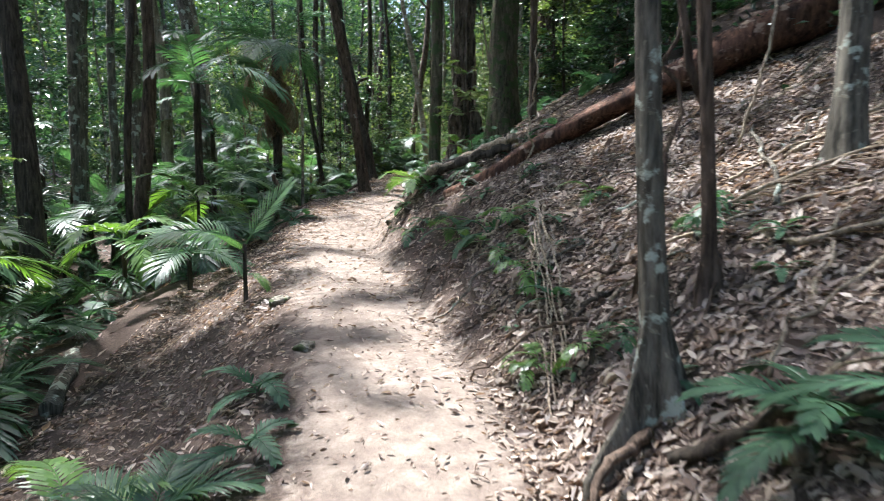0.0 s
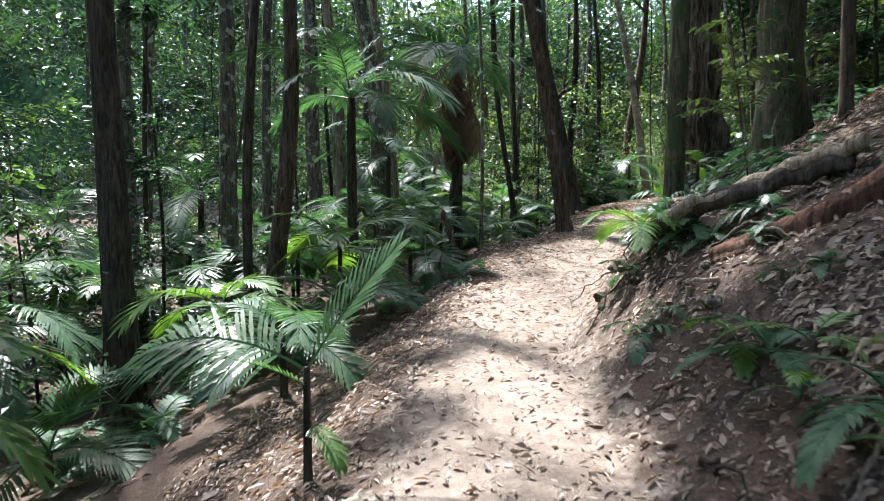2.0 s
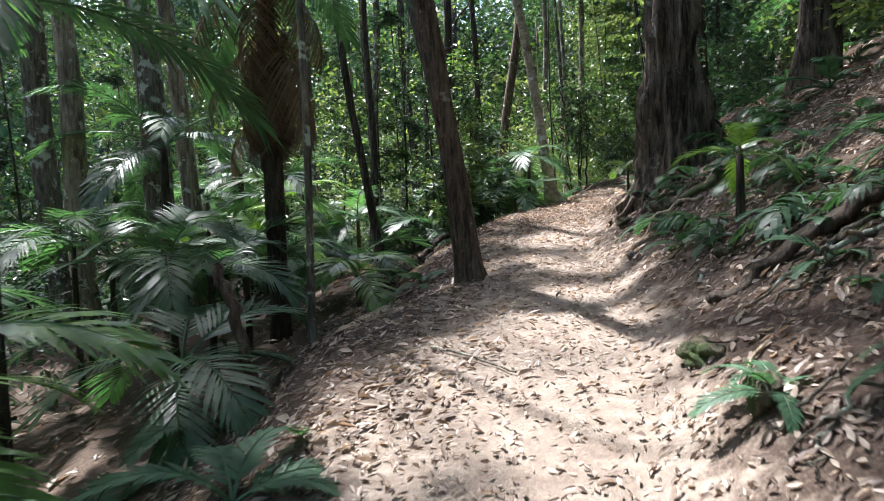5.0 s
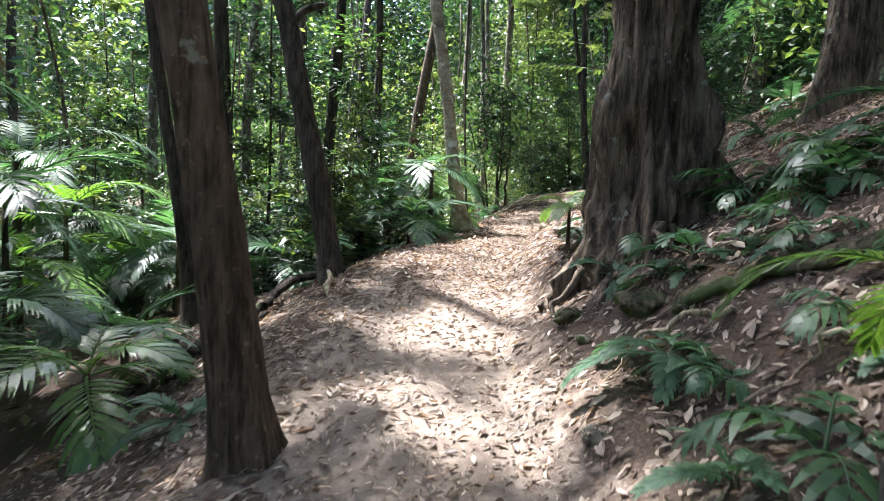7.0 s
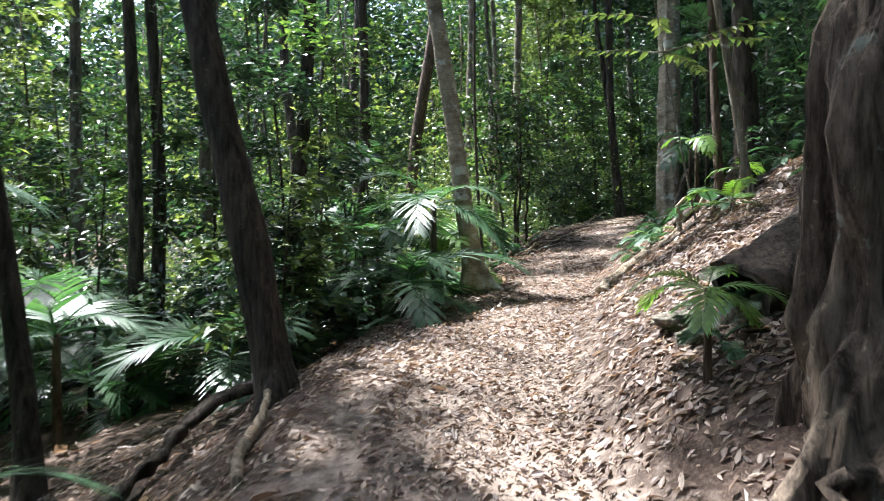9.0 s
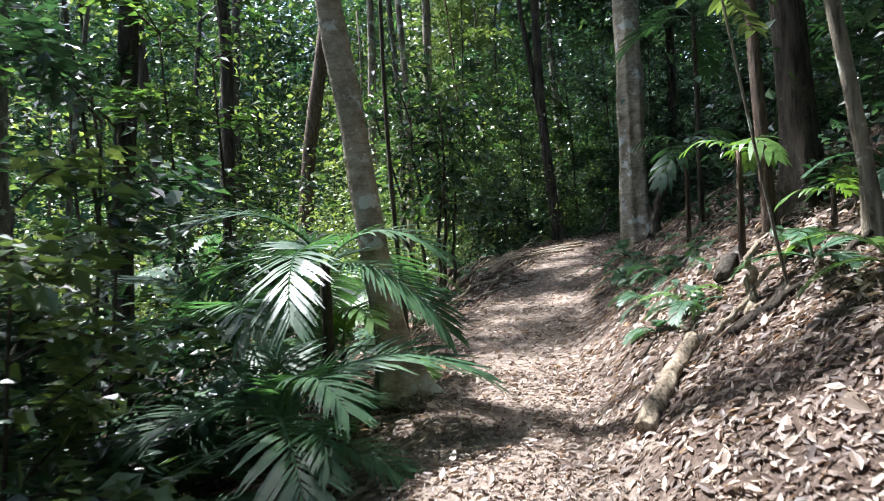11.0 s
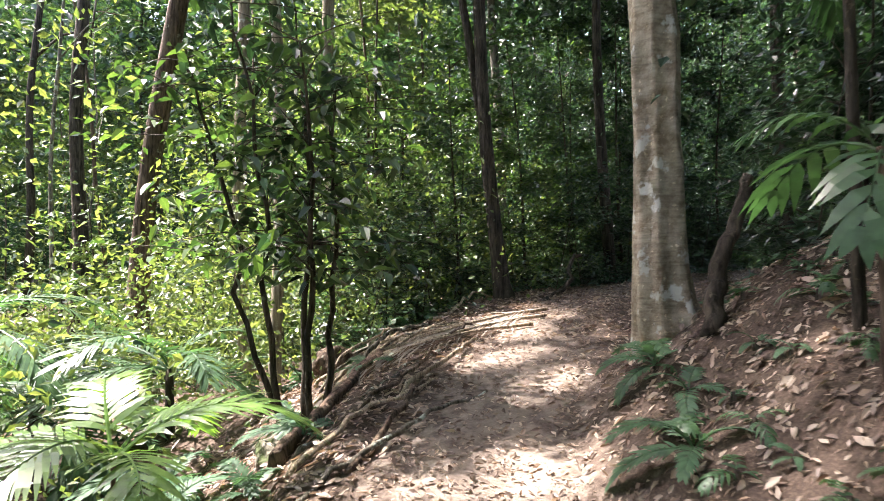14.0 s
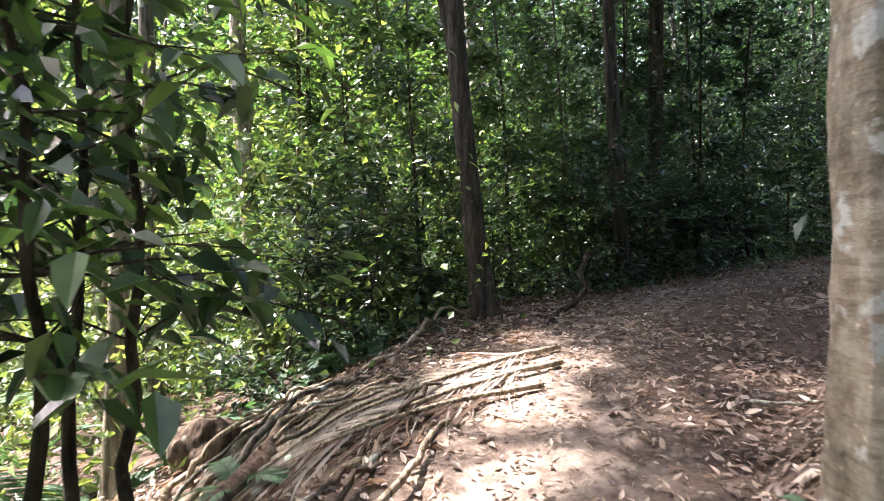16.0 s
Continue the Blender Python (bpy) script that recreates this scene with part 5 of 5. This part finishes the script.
for k, (x, y, turn, length, pairs, leaf_len, bend) in enumerate(((3.2, 28.0, 186, 2.3, 40, 0.55, 22), (3.35, 28.3, 190, 2.2, 36, 0.5, 14), (2.9, 27.7, 175, 1.9, 34, 0.5, 30), (2.5, 28.2, 195, 1.7, 30, 0.45, 25), (1.35, 27.7, 160, 1.1, 26, 0.4, 60))):
    lying_frond(x, y, turn, length, pairs, leaf_len, bend, 950 + k, [PALM_GREY, PALM_GREY, PALM_DEAD][k % 3], "long dry fallen palm frond along the trail edge")
for k, (x, y, turn, length) in enumerate(((1.5, 4.1, -30, 1.3), (1.75, 3.2, -50, 1.0), (2.4, 4.4, -25, 1.4), (2.2, 2.6, 10, 1.0), (0.95, 5.9, 255, 1.1))):
    lying_frond(x, y, turn, length, 22, 0.3, 20, 960 + k, [PALM_GREY, PALM_DEAD][k % 2], "dry fallen palm frond lying on the leafy slope")

# ferns and seedlings near the trail
for k, (x, y, n, s) in enumerate(((1.3, 2.05, 7, 1.1), (1.55, 1.75, 7, 1.2), (-1.0, 3.2, 5, 0.8), (-1.15, 3.9, 6, 0.8), (0.75, 4.15, 5, 0.6), (0.45, 6.1, 6, 0.9), (0.2, 6.9, 7, 0.8), (-0.25, 9.0, 5, 0.6), (-0.5, 8.75, 6, 0.5), (-0.3, 8.8, 6, 0.5),
                                  (-0.5, 11.3, 8, 0.6), (-0.15, 10.9, 7, 0.6), (0.3, 13.2, 7, 0.7), (-0.05, 14.2, 6, 0.6), (0.1, 15.2, 7, 0.9), (0.55, 16.0, 6, 0.9), (0.6, 18.3, 6, 0.7), (0.4, 18.1, 5, 0.6),
                                  (1.35, 21.6, 6, 0.7), (1.15, 21.75, 5, 0.6), (1.6, 20.9, 6, 0.9), (1.9, 23.0, 7, 0.8), (2.1, 24.2, 6, 0.8), (2.6, 25.2, 7, 0.9), (2.45, 24.7, 6, 0.6), (1.5, 22.6, 6, 0.6),
                                  (0.55, 26.2, 6, 0.9), (0.2, 25.6, 6, 0.8), (1.2, 27.6, 6, 0.7), (2.0, 29.5, 7, 0.9), (-2.6, 11.3, 7, 1.2), (-3.0, 10.6, 6, 1.1), (-2.4, 15.9, 6, 0.9), (-1.7, 21.2, 7, 1.0))):
    fern(x, y, n, s, 700 + k)
for k, (x, y, s) in enumerate(((0.63, 6.0, 0.45), (0.62, 4.7, 0.4), (0.8, 3.3, 0.35), (0.5, 5.3, 0.3), (1.3, 21.65, 0.35), (0.5, 3.6, 0.25))):
    fern(x, y, 4, s, 760 + k, BROAD, "yellow-green palm seedling with broad leaflets on the bank", 0.1)
rng = rng_of(31)
n = 0
while n < 60:
    x, y = rng.uniform(-5, 6), rng.uniform(1, 31)
    d = trail_at(x, y)[0][0]
    if not (-4.5 < d < -2.0 or (2.0 < d < 4.5 and y > 8)):
        continue
    fern(x, y, int(rng.integers(5, 9)), rng.uniform(0.8, 1.6), 800 + n)
    n += 1


rng = rng_of(38)
for k in range(34):
    y = rng.uniform(2.6, 8.2)
    c = TRAIL[np.abs(TRAIL[:, 1] - y).argmin()]
    fern(c[0] + rng.uniform(0.8, 2.2), y, int(rng.integers(3, 7)), rng.uniform(0.18, 0.45), 1500 + k, [SMALL, BROAD_DARK, LIME, SMALL][k % 4], "small green seedling in the leafy bank beside the trail", 0.05)
rng = rng_of(36)
for k in range(110):
    y = rng.uniform(8.0, 17.0)
    c = TRAIL[np.abs(TRAIL[:, 1] - y).argmin()]
    fern(c[0] + rng.uniform(0.95, 2.6), y, int(rng.integers(4, 8)), rng.uniform(0.3, 0.7), 1300 + k, [SMALL, BROAD_DARK, SMALL][k % 3], "small blue-green plant rooted in the earth bank", 0.02)
rng = rng_of(33)
for k in range(54):
    y = rng.uniform(21.8, 26.5)
    c = TRAIL[np.abs(TRAIL[:, 1] - y).argmin()]
    fern(c[0] + rng.uniform(0.95, 2.4), y, int(rng.integers(4, 7)), rng.uniform(0.18, 0.36), 870 + k, [SMALL, BROAD_DARK][k % 3 == 0], "small dark green seedling on the shaded slope")


# ---- leaf litter ----
def litter(name, n, box, size, seed, lo, hi, label, far=False):
    rng = rng_of(seed)
    x, y = rng.uniform(box[0], box[1], n), rng.uniform(box[2], box[3], n)
    d, _, along = trail_at(x, y)
    clump = 0.5 + 0.5 * bumps(x, y, 0.5, 11)
    chance = np.where(np.abs(d + 0.1) < 0.4, 0.22 + 0.2 * clump, np.where(np.abs(d) < 0.8, 0.40 + 0.3 * clump, 0.7 + 0.3 * clump))
    chance = np.where(np.abs(d + 0.1) < 0.55, chance * np.interp(along, [0, 4, 7, 10, 14, 19, 23, 27, 30], [0.35, 0.5, 0.8, 1.0, 1.5, 2.4, 2.4, 1.8, 2.2]), chance)
    keep = (rng.uniform(size=n) < chance) & (d > lo) & (d < hi) & ((np.abs(d) > 2.6) | (not far))
    x, y, d = x[keep], y[keep], d[keep]
    n = len(x)
    e = 0.03
    z = ground(x, y)
    gx, gy = (ground(x + e, y) - z) / e, (ground(x, y + e) - z) / e
    nor = np.stack([-gx, -gy, np.ones(n)], 1) + rng.normal(size=(n, 3)) * 0.42
    a = rng.uniform(0, 2 * math.pi, n)
    way = np.stack([np.cos(a), np.sin(a), gx * np.cos(a) + gy * np.sin(a) + rng.normal(size=n) * 0.2], 1)
    small = np.where(np.abs(d) < 0.6, 0.8, 1.0)
    length = size * rng.lognormal(0, 0.35, n) * small
    v, f = blades(np.stack([x, y, z + rng.uniform(0.004, 0.024, n)], 1), way, nor, length, length * rng.uniform(0.12, 0.25, n), rng.uniform(-0.3, 0.35, n), far)
    return tagged(new(name, mesh_of(name, v, f, LITTER, False)), label, "leaf litter", kind="stuff")


litter("leaf_litter", 210000, (-3.5, 4.5, -0.5, 31), 0.047, 41, -2.8, 3.6, "dry brown and tan fallen leaves over the trail and slope")
litter("leaf_litter", 36000, (-1.3, 3.4, 17.6, 22.6), 0.042, 43, -1.2, 3.2, "pale dry leaves thick on the sunny trail edge")
litter("leaf_litter", 48000, (0.3, 4.6, -0.3, 7.5), 0.055, 44, 0.5, 4.6, "thick dry leaves on the slope above the trail")
litter("leaf_litter", 26000, (3.0, 10.0, 26.0, 34.0), 0.05, 45, -2.4, 3.6, "dry brown leaves over the bend of the trail")
litter("leaf_litter", 52000, (-12, 10, -2, 36), 0.095, 42, -12, 10, "dry fallen leaves over the forest floor", True)


# ---- far woods ----
def far_woods(n, seed, lo, hi, size, mat, label, box, low=0.2, high=14.0, sunny=0.0):
    rng = rng_of(seed)
    clumps = 2200
    cx, cy = rng.uniform(box[0], box[1], clumps), rng.uniform(box[2], box[3], clumps)
    d = trail_at(cx, cy)[0]
    ok = (np.abs(d) > lo) & (np.abs(d) < hi)
    cx, cy = cx[ok], cy[ok]
    cz = ground(cx, cy, False) + rng.uniform(low, high, len(cx)) ** 1.0
    k = rng.integers(0, len(cx), n)
    r = rng.uniform(0.8, 2.0, len(cx))[k]
    c = np.stack([cx, cy, cz], 1)[k] + unit(rng, n) * (r * rng.uniform(0, 1, n) ** 0.5)[:, None]
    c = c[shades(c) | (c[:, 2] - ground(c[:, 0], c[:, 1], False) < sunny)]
    n = len(c)
    v, f = blades(c, unit(rng, n, 0.6) - (0, 0, 0.3), unit(rng, n) + (0, 0, 0.8), size * rng.uniform(0.6, 1.4, n), size * rng.uniform(0.2, 0.36, n), 0.2, True)
    return tagged(new("far_woods", mesh_of("far_woods", v, f, mat, False)), label, "woods", kind="stuff")


# leaf colour stands in for light: dark in shaded woods, pale in sunlit ones
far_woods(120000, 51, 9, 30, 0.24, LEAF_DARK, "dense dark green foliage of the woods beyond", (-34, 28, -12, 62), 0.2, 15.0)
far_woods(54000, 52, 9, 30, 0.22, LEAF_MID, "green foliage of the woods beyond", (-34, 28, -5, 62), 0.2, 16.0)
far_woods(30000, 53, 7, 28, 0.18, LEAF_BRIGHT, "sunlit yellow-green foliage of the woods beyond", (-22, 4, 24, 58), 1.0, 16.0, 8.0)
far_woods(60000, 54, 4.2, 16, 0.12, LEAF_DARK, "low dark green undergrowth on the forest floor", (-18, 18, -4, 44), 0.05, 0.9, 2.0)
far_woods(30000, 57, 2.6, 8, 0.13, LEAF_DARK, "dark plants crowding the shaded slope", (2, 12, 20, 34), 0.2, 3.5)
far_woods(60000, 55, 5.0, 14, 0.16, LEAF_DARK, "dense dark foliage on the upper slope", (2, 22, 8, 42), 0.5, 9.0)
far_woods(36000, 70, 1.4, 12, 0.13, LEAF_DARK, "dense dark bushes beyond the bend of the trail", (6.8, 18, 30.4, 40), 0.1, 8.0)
far_woods(16000, 71, 1.7, 8, 0.1, LEAF_MID, "lit green bushes behind the bend of the trail", (0.0, 6.2, 30.8, 36), 0.1, 4.5, 6.0)
# extra leaves, out of view, that block the sun from the leafy slope
far_woods(3800, 72, 0.0, 40, 0.42, LEAF_DARK, "dark green canopy leaves added out of view to shade the leafy slope", (-5, 2.5, 3.5, 13), 10.0, 16.0)
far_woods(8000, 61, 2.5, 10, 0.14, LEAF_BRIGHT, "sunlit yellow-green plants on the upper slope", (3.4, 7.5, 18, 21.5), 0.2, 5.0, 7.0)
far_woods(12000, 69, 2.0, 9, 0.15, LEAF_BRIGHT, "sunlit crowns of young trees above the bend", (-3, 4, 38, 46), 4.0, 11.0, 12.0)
far_woods(46000, 62, 0.0, 26, 0.24, LEAF_MID, "green foliage of the woods ahead", (-18, 6, 33, 58), 5.0, 19.0)
far_woods(20000, 66, 0.0, 40, 0.36, LEAF_MID, "green crowns of the woods at the valley end", (-14, 10, 50, 60), 6.0, 24.0)
# extra crowns placed only to keep sun and sky off this slope
far_woods(22000, 63, 2.0, 9, 0.3, LEAF_DARK, "dense dark crowns added to shade the slope below", (2, 10, 23, 36), 7.0, 12.0)
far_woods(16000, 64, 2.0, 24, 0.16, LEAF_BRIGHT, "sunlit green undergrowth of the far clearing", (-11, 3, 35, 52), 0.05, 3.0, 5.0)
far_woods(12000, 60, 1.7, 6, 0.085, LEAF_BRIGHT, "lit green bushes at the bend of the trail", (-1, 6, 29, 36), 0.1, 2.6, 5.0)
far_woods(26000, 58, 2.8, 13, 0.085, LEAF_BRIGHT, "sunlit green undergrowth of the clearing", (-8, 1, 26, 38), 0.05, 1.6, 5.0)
# unseen leaf layer added overhead as the main shade, pierced by OPENINGS
far_woods(125000, 56, 0.0, 34, 0.42, LEAF_DARK, "dark green canopy leaves added overhead to shade the forest", (-36, 30, -16, 60), 10.0, 17.0)


def distant_woods():
    """A ring wall painted as far woods, with an uneven top, well beyond the built trees; it closes off the low sky."""
    n, rows, verts = 180, 9, []
    for j in range(rows):
        for i in range(n):
            a = 2 * math.pi * i / n
            r = 62 + 3 * math.sin(a * 7) + 2 * math.sin(a * 17 + j)
            top = 24 + 4 * math.sin(a * 11) + 3 * math.sin(a * 29 + 1)
            verts.append((r * math.cos(a), 18 + r * math.sin(a), -14 + (top + 14) * j / (rows - 1)))
    faces = [(j * n + i, j * n + (i + 1) % n, (j + 1) * n + (i + 1) % n, (j + 1) * n + i) for j in range(rows - 1) for i in range(n)]
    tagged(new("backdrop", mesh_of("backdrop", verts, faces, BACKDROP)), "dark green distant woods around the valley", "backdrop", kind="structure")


distant_woods()
